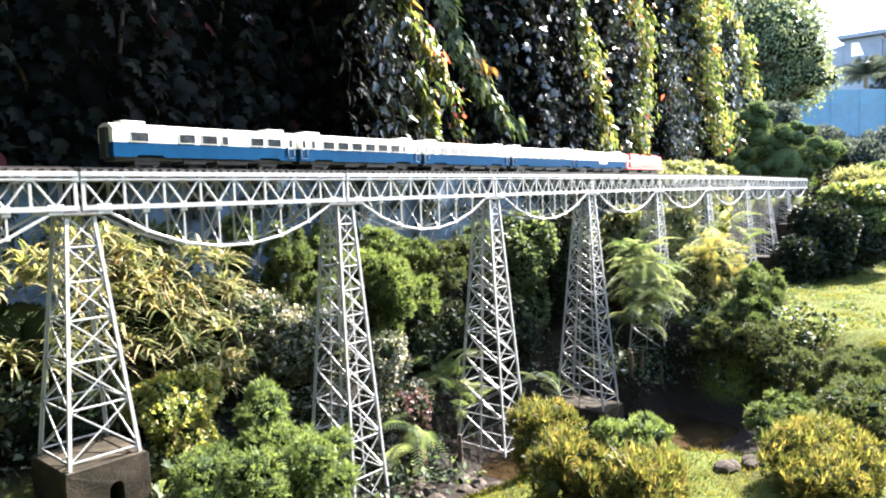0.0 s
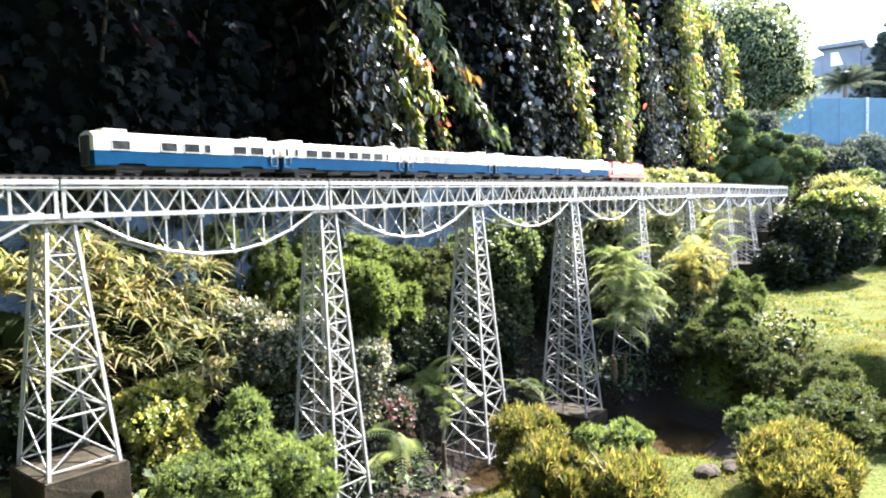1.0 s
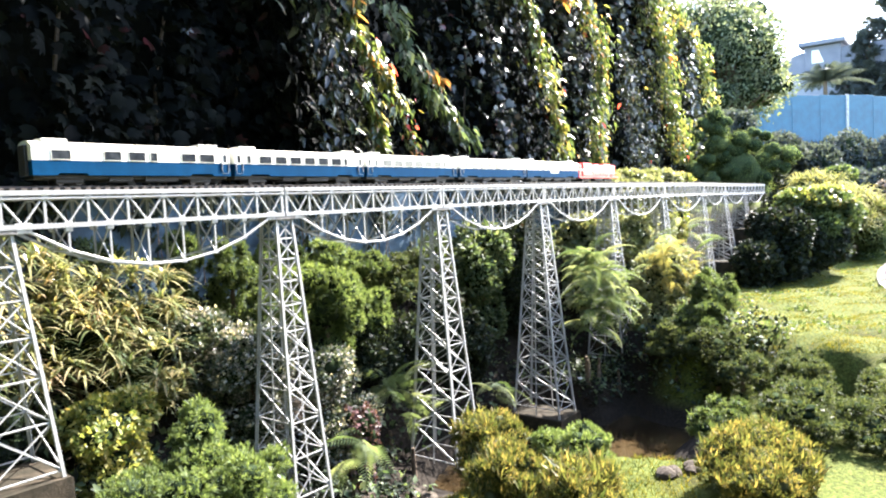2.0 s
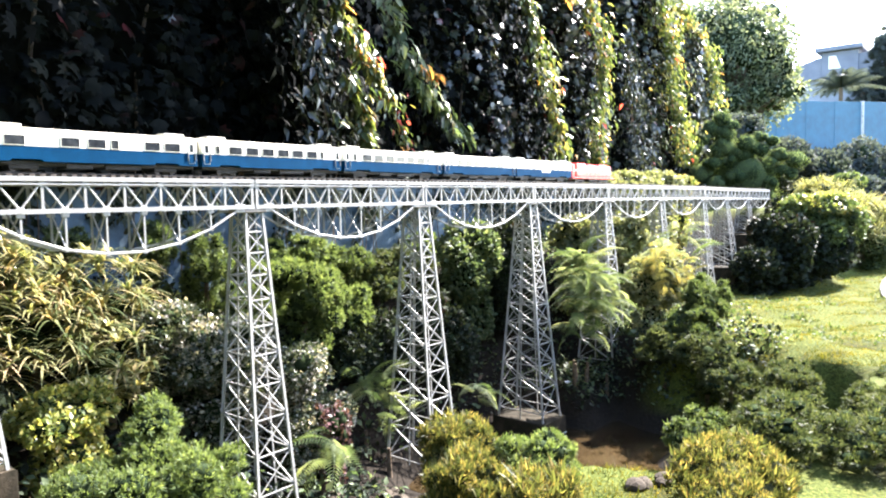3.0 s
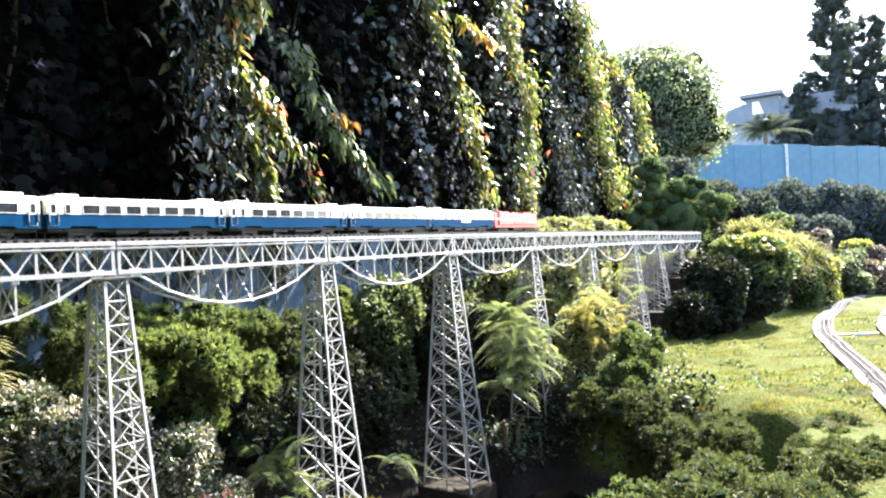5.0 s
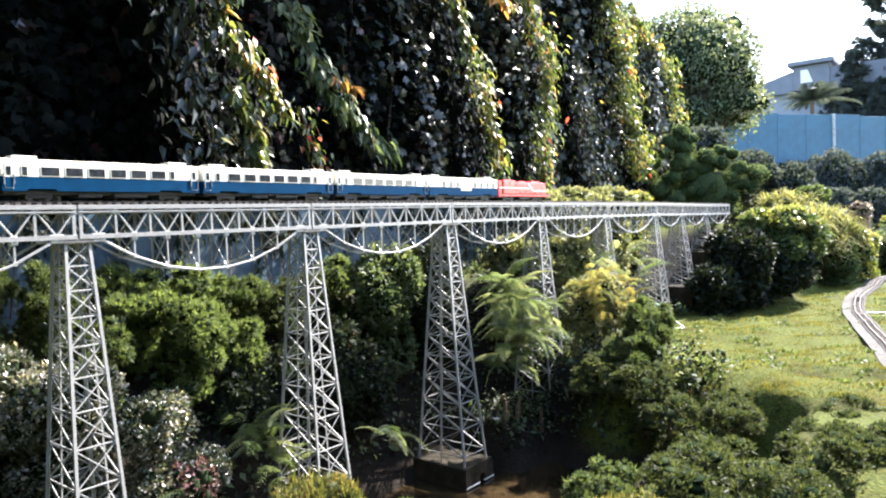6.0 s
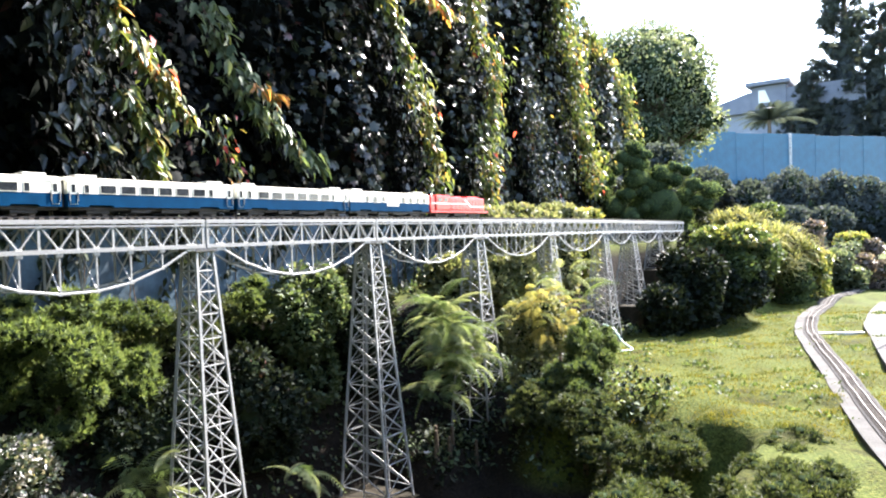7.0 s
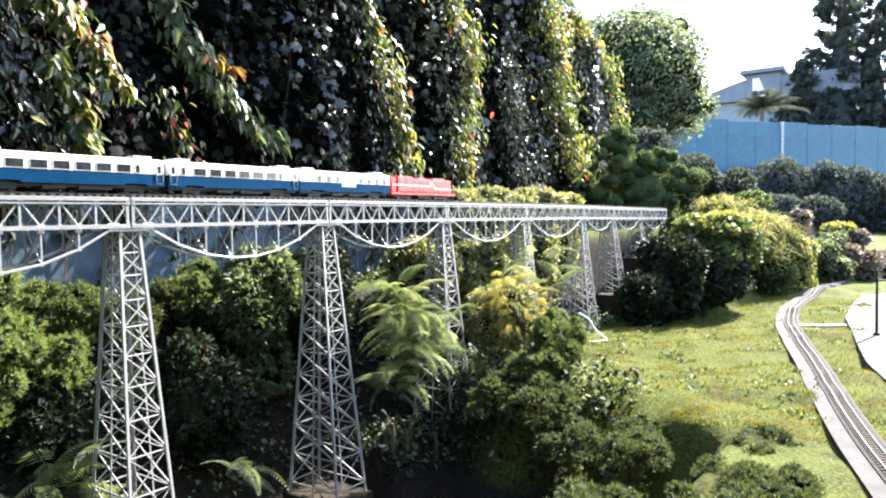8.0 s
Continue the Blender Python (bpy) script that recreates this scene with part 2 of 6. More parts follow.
def ground_material():
    m, nt, b = base_material("turf_and_soil")
    a = noise_tex(nt, 2.4, 5.0)
    f = noise_tex(nt, 45.0, 4.0)
    green = ramp_colours(nt, f, [(0.3, (0.022, 0.034, 0.008)), (0.55, (0.065, 0.08, 0.016)), (0.75, (0.13, 0.125, 0.032))])
    soil = ramp_colours(nt, f, [(0.3, (0.007, 0.006, 0.005)), (0.7, (0.024, 0.019, 0.014))])
    # soil, its colour darkened for the bank's shade, low in the gully and on its steep sides, turf on the plateau
    geo = nt.nodes.new("ShaderNodeNewGeometry")
    sep = nt.nodes.new("ShaderNodeSeparateXYZ")
    nt.links.new(geo.outputs["Position"], sep.inputs[0])
    mr = nt.nodes.new("ShaderNodeMapRange")
    mr.inputs[1].default_value, mr.inputs[2].default_value = -0.30, -0.02
    nt.links.new(sep.outputs[2], mr.inputs[0])
    seps = nt.nodes.new("ShaderNodeSeparateXYZ")
    nt.links.new(geo.outputs["Normal"], seps.inputs[0])
    ms = nt.nodes.new("ShaderNodeMapRange")
    ms.inputs[1].default_value, ms.inputs[2].default_value = 0.80, 0.93
    nt.links.new(seps.outputs[2], ms.inputs[0])
    mul = nt.nodes.new("ShaderNodeMath")
    mul.operation = "MULTIPLY"
    nt.links.new(mr.outputs[0], mul.inputs[0])
    nt.links.new(ms.outputs[0], mul.inputs[1])
    my = nt.nodes.new("ShaderNodeMapRange")
    my.inputs[1].default_value, my.inputs[2].default_value = -0.55, -0.80
    nt.links.new(sep.outputs[1], my.inputs[0])
    mz = nt.nodes.new("ShaderNodeMapRange")
    mz.inputs[1].default_value, mz.inputs[2].default_value = -0.50, -0.36
    nt.links.new(sep.outputs[2], mz.inputs[0])
    near = nt.nodes.new("ShaderNodeMath")
    near.operation = "MULTIPLY"
    nt.links.new(my.outputs[0], near.inputs[0])
    nt.links.new(mz.outputs[0], near.inputs[1])
    turf = nt.nodes.new("ShaderNodeMath")
    turf.operation = "MAXIMUM"
    nt.links.new(mul.outputs[0], turf.inputs[0])
    nt.links.new(near.outputs[0], turf.inputs[1])
    patch = ramp_colours(nt, a, [(0.34, (0.42, 0.36, 0.32)), (0.44, (0.85, 0.8, 0.7)), (0.55, (1.0, 1.0, 1.0))])
    mixed = mix_rgb(nt, turf.outputs[0], soil, mix_rgb(nt, 1.0, green, patch, "MULTIPLY"))
    nt.links.new(mixed, b.inputs["Base Color"])
    b.inputs["Roughness"].default_value = 0.95
    b.inputs["Specular IOR Level"].default_value = 0.1
    bump(nt, b, f, 0.8, 0.02)
    return m


def water_material():
    m, nt, b = base_material("muddy_water")
    a = noise_tex(nt, 1.6, 4.0)
    mud = ramp_colours(nt, a, [(0.35, (0.012, 0.008, 0.004)), (0.5, (0.026, 0.0175, 0.0085)), (0.65, (0.036, 0.025, 0.012))])
    specks = ramp_colours(nt, noise_tex(nt, 11.0, 3.0), [(0.36, (0.3, 0.28, 0.25)), (0.44, (1.0, 1.0, 1.0))])
    nt.links.new(mix_rgb(nt, 1.0, mud, specks, "MULTIPLY"), b.inputs["Base Color"])
    b.inputs["Roughness"].default_value = 0.08
    bump(nt, b, noise_tex(nt, 9.0, 2.0), 0.12, 0.01)
    return m


def glass_material():
    m, nt, b = base_material("dark_window_glass")
    nt.links.new(ramp_colours(nt, noise_tex(nt, 25.0), [(0.3, (0.012, 0.014, 0.018)), (0.7, (0.05, 0.055, 0.06))]), b.inputs["Base Color"])
    b.inputs["Roughness"].default_value = 0.12
    return m


M_GROUND, M_WATER, M_GLASS = ground_material(), water_material(), glass_material()


# ---- mesh helpers ----
def mesh_np(name, verts, faces, material, smooth=False):
    """A mesh from arrays; faces is an (n, k) array."""
    verts, faces = np.asarray(verts, np.float32), np.asarray(faces, np.int32)
    me = bpy.data.meshes.new(name)
    me.vertices.add(len(verts))
    me.vertices.foreach_set("co", verts.ravel())
    k = faces.shape[1]
    me.loops.add(faces.size)
    me.loops.foreach_set("vertex_index", faces.ravel())
    me.polygons.add(len(faces))
    me.polygons.foreach_set("loop_start", np.arange(0, faces.size, k, dtype=np.int32))
    me.polygons.foreach_set("loop_total", np.full(len(faces), k, np.int32))
    if smooth:
        me.polygons.foreach_set("use_smooth", np.ones(len(faces), bool))
    me.update(calc_edges=True)
    me.materials.append(material)
    return me


def child(name, me, parent, m=None, label=""):
    ob = new(name, me)
    ob.parent = parent
    if m is not None:
        ob.matrix_basis = m
    return tagged(ob, label=label)


def part(name, bm, material, parent, label="", m=None):
    me = bpy.data.meshes.new(name)
    bm.to_mesh(me)
    bm.free()
    me.materials.append(material)
    return child(name, me, parent, m, label)


def box_bm(x0, x1, y0, y1, z0, z1, bevel=0.0, bm=None):
    own = bmesh.new() if bm is None else bm
    r = bmesh.ops.create_cube(own, size=1.0)
    vs = r["verts"]
    for v in vs:
        v.co = ((x0 + x1) / 2 + v.co.x * (x1 - x0), (y0 + y1) / 2 + v.co.y * (y1 - y0), (z0 + z1) / 2 + v.co.z * (z1 - z0))
    if bevel:
        es = list({e for v in vs for e in v.link_edges})
        bmesh.ops.bevel(own, geom=es, offset=bevel, segments=2, affect="EDGES", profile=0.6)
    return own


def thing(name, label, category, group="", at=(0, 0, 0)):
    ob = new(name)
    ob.location = at
    ob.empty_display_size = 0.1
    return tagged(ob, label, category, group)


# unit bars along z, from 0 to 1
def bar_mesh(name, section, material):
    n = len(section)
    v = [(x, y, z) for z in (0.0, 1.0) for x, y in section]
    bm = bmesh.new()
    bv = [bm.verts.new(p) for p in v]
    for i in range(n):
        j = (i + 1) % n
        bm.faces.new((bv[i], bv[j], bv[n + j], bv[n + i]))
    bm.faces.new(bv[:n][::-1])
    bm.faces.new(bv[n:])
    bmesh.ops.recalc_face_normals(bm, faces=bm.faces[:])
    me = bpy.data.meshes.new(name)
    bm.to_mesh(me)
    bm.free()
    me.materials.append(material)
    return me


FLAT = bar_mesh("flat_bar", [(-0.5, -0.5), (-0.35, -0.62), (0.35, -0.62), (0.5, -0.5), (0.5, 0.5), (-0.5, 0.5)], M_STEEL)
ANGLE = bar_mesh("angle_bar", [(-0.5, -0.5), (0.5, -0.5), (0.5, -0.2), (-0.2, -0.2), (-0.2, 0.5), (-0.5, 0.5)], M_STEEL)
CHANNEL = bar_mesh("channel_bar", [(-0.5, -0.5), (0.5, -0.5), (0.5, -0.34), (-0.1, -0.34), (-0.1, 0.34), (0.5, 0.34), (0.5, 0.5), (-0.5, 0.5)], M_STEEL)


def bar(name, me, a, b, w, d, parent, side=(0, -1, 0)):
    """One steel member from a to b, w wide and d deep; side is the way its outer face looks."""
    a, b = Vector(a), Vector(b)
    z = (b - a)
    ln = z.length
    z.normalize()
    y = -Vector(side)
    y = (y - z * y.dot(z)).normalized()
    x = y.cross(z)
    m = Matrix(((x.x * w, y.x * d, z.x * ln, a.x), (x.y * w, y.y * d, z.y * ln, a.y), (x.z * w, y.z * d, z.z * ln, a.z), (0, 0, 0, 1)))
    return child(name, me, parent, m)


# ---- ground ----
def sm(a, b, x):
    t = np.clip((x - a) / (b - a), 0, 1)
    return t * t * (3 - 2 * t)


def height(x, y):
    """The lie of the land: a gully with a pool, a bank up to the wall, a lawn beyond."""
    x, y = np.asarray(x, float), np.asarray(y, float)
    edge = 4.15 + 0.25 * np.sin(y * 2.1 + 0.6) + 0.35 * sm(-1.3, -2.2, y)
    a = np.interp(x, [-6, -2.2, -1.5, -0.9, 0.0, 0.6, 1.4, 2.0], [0.30, 0.26, 0.20, 0.04, -0.28, -0.40, -0.62, -0.76])
    a = a + (0.14 - a) * sm(-0.45, 0.45, x - edge)
    near = 0.05 + 0.09 * sm(1.6, 4.2, x)
    out = sm(0.7, 1.5, x)
    h = a + (near - a) * sm(-0.30 - 1.05 * out, -1.20 - 0.9 * out, y) * (1 - sm(4.7, 5.5, x))
    trench = sm(2.6, 3.0, x) * sm(4.25, 3.85, x) * sm(-2.55, -2.2, y) * sm(-0.9, -1.3, y)
    h = h + (-0.55 - h) * trench
    bank = 0.92 + 0.25 * sm(4.0, 8.0, x)
    h = h + (bank - h) * sm(0.12, 1.25, y)
    h = h + (1.35 - h) * sm(-1.25, -0.35, y) * sm(8.7, 10.4, x) * sm(15.4, 13.6, x)
    h = h + 0.08 * sm(10.5, 15.0, x) * (1 - sm(-1.25, -0.35, y))
    knoll = sm(3.25, 3.5, x) * sm(4.3, 3.9, x) * sm(-0.5, -0.15, y) * sm(0.6, 0.2, y)
    h = h + (np.maximum(h, -0.30) - h) * knoll
    h = h + 0.45 * sm(18.0, 44.0, x) * sm(-6.0, -2.0, y)
    h = h + 0.02 * np.sin(x * 4.1 + 2 * np.sin(y * 3.3)) * np.sin(y * 5.7 + x) * sm(4.3, 5.0, x)
    h = h + 0.012 * np.sin(x * 7.3 + 1.1 * np.sin(y * 5)) * np.cos(y * 8.1) + 0.02 * np.sin(x * 2.3 + y * 1.7)
    return h


def gz(x, y):
    return float(height(x, y))


def axis(lo, hi, step, far):
    mid = np.arange(lo, hi, step)
    out = step * 1.6 ** np.arange(1, 18)
    out = np.cumsum(out)
    out = out[out < far]
    return np.concatenate([(lo - out)[::-1], mid, hi + out])


gx, gy = axis(-5.0, 20.0, 0.08, 300), axis(-5.0, 3.0, 0.07, 300)
XX, YY = np.meshgrid(gx, gy, indexing="ij")
ZZ = height(XX, YY)
ii, jj = np.meshgrid(np.arange(len(gx) - 1), np.arange(len(gy) - 1), indexing="ij")
q = (ii * len(gy) + jj).ravel()
ground = new("ground", mesh_np("ground", np.stack([XX.ravel(), YY.ravel(), ZZ.ravel()], 1), np.stack([q, q + len(gy), q + len(gy) + 1, q + 1], 1), M_GROUND, True))
tagged(ground, "uneven garden ground of turf and soil, the soil darkened for shade", "ground", kind="structure")

bm = bmesh.new()
n = 40
ring = [bm.verts.new((2.75 + 1.75 * math.cos(k * math.tau / n), -0.55 + 1.5 * math.sin(k * math.tau / n), -0.625)) for k in range(n)]
bm.faces.new(ring)
me = bpy.data.meshes.new("water")
bm.to_mesh(me)
bm.free()
me.materials.append(M_WATER)
tagged(new("water", me), "shallow brown muddy pool at the viaduct foot", "water", kind="structure")


# ---- retaining wall behind the vines ----
def wall_top(x):
    return float(np.interp(x, [-8, 7.5, 9.0, 10.0, 11.5, 12.6], [6.6, 6.4, 6.0, 5.3, 4.4, 3.4]))


def wall_mesh(name, xs, y0, y1, low, top, material):
    bm = bmesh.new()
    rows = []
    for x in xs:
        zl, zt = low(x), top(x)
        rows.append([bm.verts.new(p) for p in ((x, y0, zl), (x, y0, zt), (x, y1, zt), (x, y1, zl))])
    for a, b in zip(rows, rows[1:]):
        for k in range(4):
            l = (k + 1) % 4
            bm.faces.new((a[k], b[k], b[l], a[l]))
    bm.faces.new(rows[0][::-1])
    bm.faces.new(rows[-1])
    bmesh.ops.recalc_face_normals(bm, faces=bm.faces[:])
    me = bpy.data.meshes.new(name)
    bm.to_mesh(me)
    bm.free()
    me.materials.append(material)
    return new(name, me)


XS = [x * 0.5 for x in range(-16, 26)]
tagged(wall_mesh("wall_north", XS, 1.85, 2.3, lambda x: -0.2, wall_top, M_EARTHWALL), "tall retaining wall behind the vines, near-black colour standing for shade", "wall", kind="structure")
tagged(wall_mesh("wall_low", XS, 1.42, 1.84, lambda x: -0.2, lambda x: 1.72, M_BLUEWALL), "low blue-painted garden wall with stains", "wall", kind="structure")


# ---- viaduct ----
PIERS = [-3.0, -1.5, 0.0, 1.487, 3.005, 4.51, 6.02, 7.55, 8.57, 9.69, 10.93]
DECK = [1.70, 1.70, 1.70, 1.702, 1.705, 1.702, 1.697, 1.69, 1.678, 1.667, 1.66]
YN, YF = 0.0, 0.16
YC = (YN + YF) / 2


def truss_span(x0, x1, z0, z1, panels, sag):
    """One deck truss span with its hanging bow, its track on top."""
    t = thing("truss_span", "silver-grey steel deck truss with a hanging curved lower bow", "bridge span", "viaduct spans")
    g = 0.006
    L = x1 - x0 - 2 * g
    step = L / panels

    def pt(k, y, dz):
        f = (k * step + g) / (x1 - x0)
        return (x0 + g + k * step, y, z0 + (z1 - z0) * f + dz)

    for y, side in ((YN, (0, -1, 0)), (YF, (0, 1, 0))):
        bar("top_chord", CHANNEL, pt(0, y, -0.012), pt(panels, y, -0.012), 0.022, 0.022, t, side)
        bar("top_chord", FLAT, pt(0, y, -0.036), pt(panels, y, -0.036), 0.011, 0.014, t, side)
        bar("bottom_chord", CHANNEL, pt(0, y, -0.158), pt(panels, y, -0.158), 0.022, 0.020, t, side)
        for k in range(panels + 1):
            o = 0.010 if k == 0 else (-0.010 if k == panels else 0)
            a, b = Vector(pt(k, y, -0.150)), Vector(pt(k, y, -0.02))
            a.x += o
            b.x += o
            bar("post", ANGLE, a, b, 0.012 if 0 < k < panels else 0.016, 0.010, t, side)
            bm = box_bm(-0.015, 0.015, -0.007, 0.007, -0.026, 0.014, 0.004)
            part("gusset", bm, M_STEEL, t, m=Matrix.Translation(Vector(pt(k, y, -0.022)) + Vector((o, 0, 0))))
            part("gusset", box_bm(-0.010, 0.010, -0.006, 0.006, -0.013, 0.012, 0.003), M_STEEL, t, m=Matrix.Translation(Vector(pt(k, y, -0.157)) + Vector((o, 0, 0))))
        for k in range(panels):
            bar("diagonal", FLAT, pt(k, y, -0.025), pt(k + 0.5, y, -0.152), 0.009, 0.007, t, side)
            bar("diagonal", FLAT, pt(k + 0.5, y, -0.152), pt(k + 1, y, -0.025), 0.009, 0.007, t, side)
            big = k in (0, panels - 1)
            s = 0.034 if big else 0.018
            part("gusset", box_bm(-s, s, -0.0075, 0.0075, -0.028, 0.018, 0.006), M_STEEL, t, m=Matrix.Translation(pt(k + 0.5, y, -0.160)))
        bow = []
        for k in range(panels):
            u = 2 * k / (panels - 1) - 1
            bow.append(Vector(pt(k + 0.5, y, -0.168 - sag * (1 - abs(u) ** 2.1))))
        for a, b in zip(bow, bow[1:]):
            bar("bow", FLAT, a, b, 0.012, 0.010, t, side)
        for k in range(1, panels - 1):
            bar("hanger", ANGLE, bow[k], pt(k + 0.5, y, -0.165), 0.009, 0.008, t, side)
            part("gusset", box_bm(-0.010, 0.010, -0.006, 0.006, -0.010, 0.010, 0.003), M_STEEL, t, m=Matrix.Translation(bow[k]))
    # sway bracing between the two bows and the two chords
    for k in range(panels):
        u = 2 * k / (panels - 1) - 1
        d = -0.168 - sag * (1 - abs(u) ** 2.1)
        if 0 < k < panels - 1:
            bar("sway_brace", FLAT, pt(k + 0.5, YN, d), pt(k + 0.5, YF, d), 0.007, 0.007, t, (0, 0, -1))
            bar("sway_brace", FLAT, pt(k + 0.5, YN, d), pt(k + 0.5, YF, -0.165), 0.006, 0.006, t, (1, 0, 0))
            bar("sway_brace", FLAT, pt(k + 0.5, YF, d), pt(k + 0.5, YN, -0.165), 0.006, 0.006, t, (1, 0, 0))
        bar("lateral_brace", FLAT, pt(k, YN, -0.158), pt(k + 1, YF, -0.158), 0.007, 0.006, t, (0, 0, -1))
        bar("lateral_brace", FLAT, pt(k, YF, -0.158), pt(k + 1, YN, -0.158), 0.007, 0.006, t, (0, 0, -1))
        bar("cross_beam", FLAT, pt(k + 0.5, YN, -0.03), pt(k + 0.5, YF, -0.03), 0.010, 0.016, t, (0, 0, -1))
    # track
    tie = box_bm(-0.012, 0.012, -0.072, 0.072, -0.006, 0.006, 0.002)
    first = None
    count = int(L / 0.045)
    for k in range(count):
        m = Matrix.Translation(Vector(pt((k + 0.5) * panels / count, YC, 0.003)))
        if first is None:
            first = part("sleeper", tie, M_WOOD, t, m=m)
        else:
            child("sleeper", first.data, t, m)
    for s in (-0.030, 0.030):
        me = RAIL
        bar("rail", me, pt(0, YC + s, 0.014), pt(panels, YC + s, 0.014), 0.008, 0.010, t, (0, 0, -1))
    return t


RAIL = bar_mesh("rail_section", [(-0.5, -0.5), (0.5, -0.5), (0.5, -0.36), (0.12, -0.3), (0.12, 0.2), (0.32, 0.26), (0.32, 0.5), (-0.32, 0.5), (-0.32, 0.26), (-0.12, 0.2), (-0.12, -0.3), (-0.5, -0.36)], M_RAIL)
for k in range(len(PIERS) - 1):
    short = PIERS[k + 1] - PIERS[k] < 1.3
    truss_span(PIERS[k], PIERS[k + 1], DECK[k], DECK[k + 1], 6 if short else 8, 0.15 if short else 0.205)


def tower(x, z_top, z_base, hx, hy, bays, grow, plinth, stub=0.03, mid=True):
    """A tapering lattice tower of four angle legs with crossed braces, on its concrete foot."""
    t = thing("trestle_tower", "silver-grey lattice steel trestle tower, tapering, on a concrete foot", "bridge tower", "viaduct towers")
    tx, ty = 0.056, 0.068
    hgt = z_top - z_base

    def leg(sx, sy, z):
        f = (z_top - z) / hgt
        return Vector((x + sx * (tx + (hx - tx) * f), YC + sy * (ty + (hy - ty) * f), z))

    sizes = [grow ** k for k in range(bays)]
    tot = sum(sizes)
    levels = [z_top]
    for s in sizes:
        levels.append(levels[-1] - (hgt - stub) * s / tot)
    for sx in (-1, 1):
        for sy in (-1, 1):
            bar("leg", ANGLE, leg(sx, sy, z_base - 0.01), leg(sx, sy, z_top), 0.015, 0.015, t, (-sx * 0.0001, sy, 0))
        if mid:
            # a lighter post in the middle of each broad side
            bar("middle_leg", ANGLE, leg(sx, 0, z_base - 0.01), leg(sx, 0, z_top), 0.010, 0.010, t, (sx, 0, 0))
    faces = [((-1, -1), (1, -1), (0, -1, 0)), ((1, -1), (1, 1), (1, 0, 0)), ((1, 1), (-1, 1), (0, 1, 0)), ((-1, 1), (-1, -1), (-1, 0, 0))]
    for a, b, side in faces:
        for z in levels:
            bar("strut", FLAT, leg(*a, z), leg(*b, z), 0.0075, 0.005, t, side)
        for z0, z1 in zip(levels, levels[1:]):
            # on the broad sides the brace that falls towards the front is a wide flat
            wide_a, wide_b = (0.013, 0.005) if side[0] < 0 else ((0.005, 0.013) if side[0] > 0 else (0.0065, 0.0065))
            bar("cross_brace", FLAT, leg(*a, z0), leg(*b, z1), wide_a, 0.004, t, side)
            bar("cross_brace", FLAT, leg(*b, z0), leg(*a, z1), wide_b, 0.004, t, side)
    part("bearing_cap", box_bm(x - 0.075, x + 0.075, YC - 0.088, YC + 0.088, z_top, z_top + 0.022, 0.004), M_STEEL_DARK, t)
    if plinth:
        foot_wide, foot_high = plinth
        # a block with an arched drain passage through it
        wide, z0 = hx + foot_wide, z_base - foot_high
        arch = 0.032
        rise = foot_high - 0.09
        cx = x + wide * 0.15
        prof = [(x - wide, z0), (x - wide, z_base - 0.008), (x - wide + 0.008, z_base), (x + wide - 0.008, z_base), (x + wide, z_base - 0.008), (x + wide, z0), (cx + arch, z0)]
        prof += [(cx + arch * math.cos(radians(20 * i)), z0 + rise - arch + arch * math.sin(radians(20 * i))) for i in range(10)] + [(cx - arch, z0)]
        bm = bmesh.new()
        ends = [[bm.verts.new((px, YC + sy * (hy + foot_wide), pz)) for px, pz in prof] for sy in (-1, 1)]
        bm.faces.new(ends[0])
        bm.faces.new(ends[1][::-1])
        for i in range(len(prof)):
            j = (i + 1) % len(prof)
            bm.faces.new((ends[0][j], ends[0][i], ends[1][i], ends[1][j]))
        for v in bm.verts:
            v.co += Vector((noise.noise(v.co * 9), noise.noise(v.co * 9 + Vector((5, 0, 0))), 0)) * 0.006
        bmesh.ops.recalc_face_normals(bm, faces=bm.faces[:])
        part("concrete_foot", bm, M_CONCRETE, t, "weathered mossy concrete foot with an arched drain hole")
        if z0 < -0.6:
            for a, b in ((x - wide, cx - arch), (cx + arch, x + wide)):
                part("water_mark", box_bm(a, b, YC - hy - foot_wide - 0.006, YC - hy - foot_wide + 0.01, -0.613, -0.602, 0.002), M_STRIPE, t, "pale line of lime at the water's edge")
    return t


for k, (zb, hx, hy, bays, grow, plinth, stub, mid) in enumerate([
        (0.48, 0.14, 0.165, 6, 1.10, (0.025, 0.35), 0.03, False), (0.45, 0.148, 0.162, 6, 1.10, (0.028, 0.30), 0.03, False), (-0.36, 0.14, 0.215, 11, 1.08, None, 0.02, True),
        (-0.40, 0.145, 0.225, 11, 1.08, None, 0.02, True), (-0.45, 0.150, 0.240, 12, 1.07, (0.042, 0.32), 0.075, True), (-0.42, 0.185, 0.22, 12, 1.07, None, 0.02, True),
        (-0.10, 0.14, 0.22, 10, 1.08, None, 0.02, True), (0.12, 0.14, 0.20, 9, 1.08, (0.03, 0.25), 0.03, True), (0.47, 0.13, 0.21, 7, 1.08, (0.04, 0.4), 0.03, True), (0.92, 0.12, 0.14, 4, 1.08, (0.06, 0.7), 0.03, False)]):
    tower(PIERS[k], DECK[k] - 0.190, zb, hx, hy, bays, grow, plinth, stub, mid)
# far abutment
ab = thing("abutment", "dark stone abutment under the end of the viaduct", "abutment")
part("block", box_bm(10.88, 11.6, -0.25, 0.41, 0.3, 1.48, 0.02), M_CONCRETE, ab)


# ---- train ----
TRACK_Z = 1.719


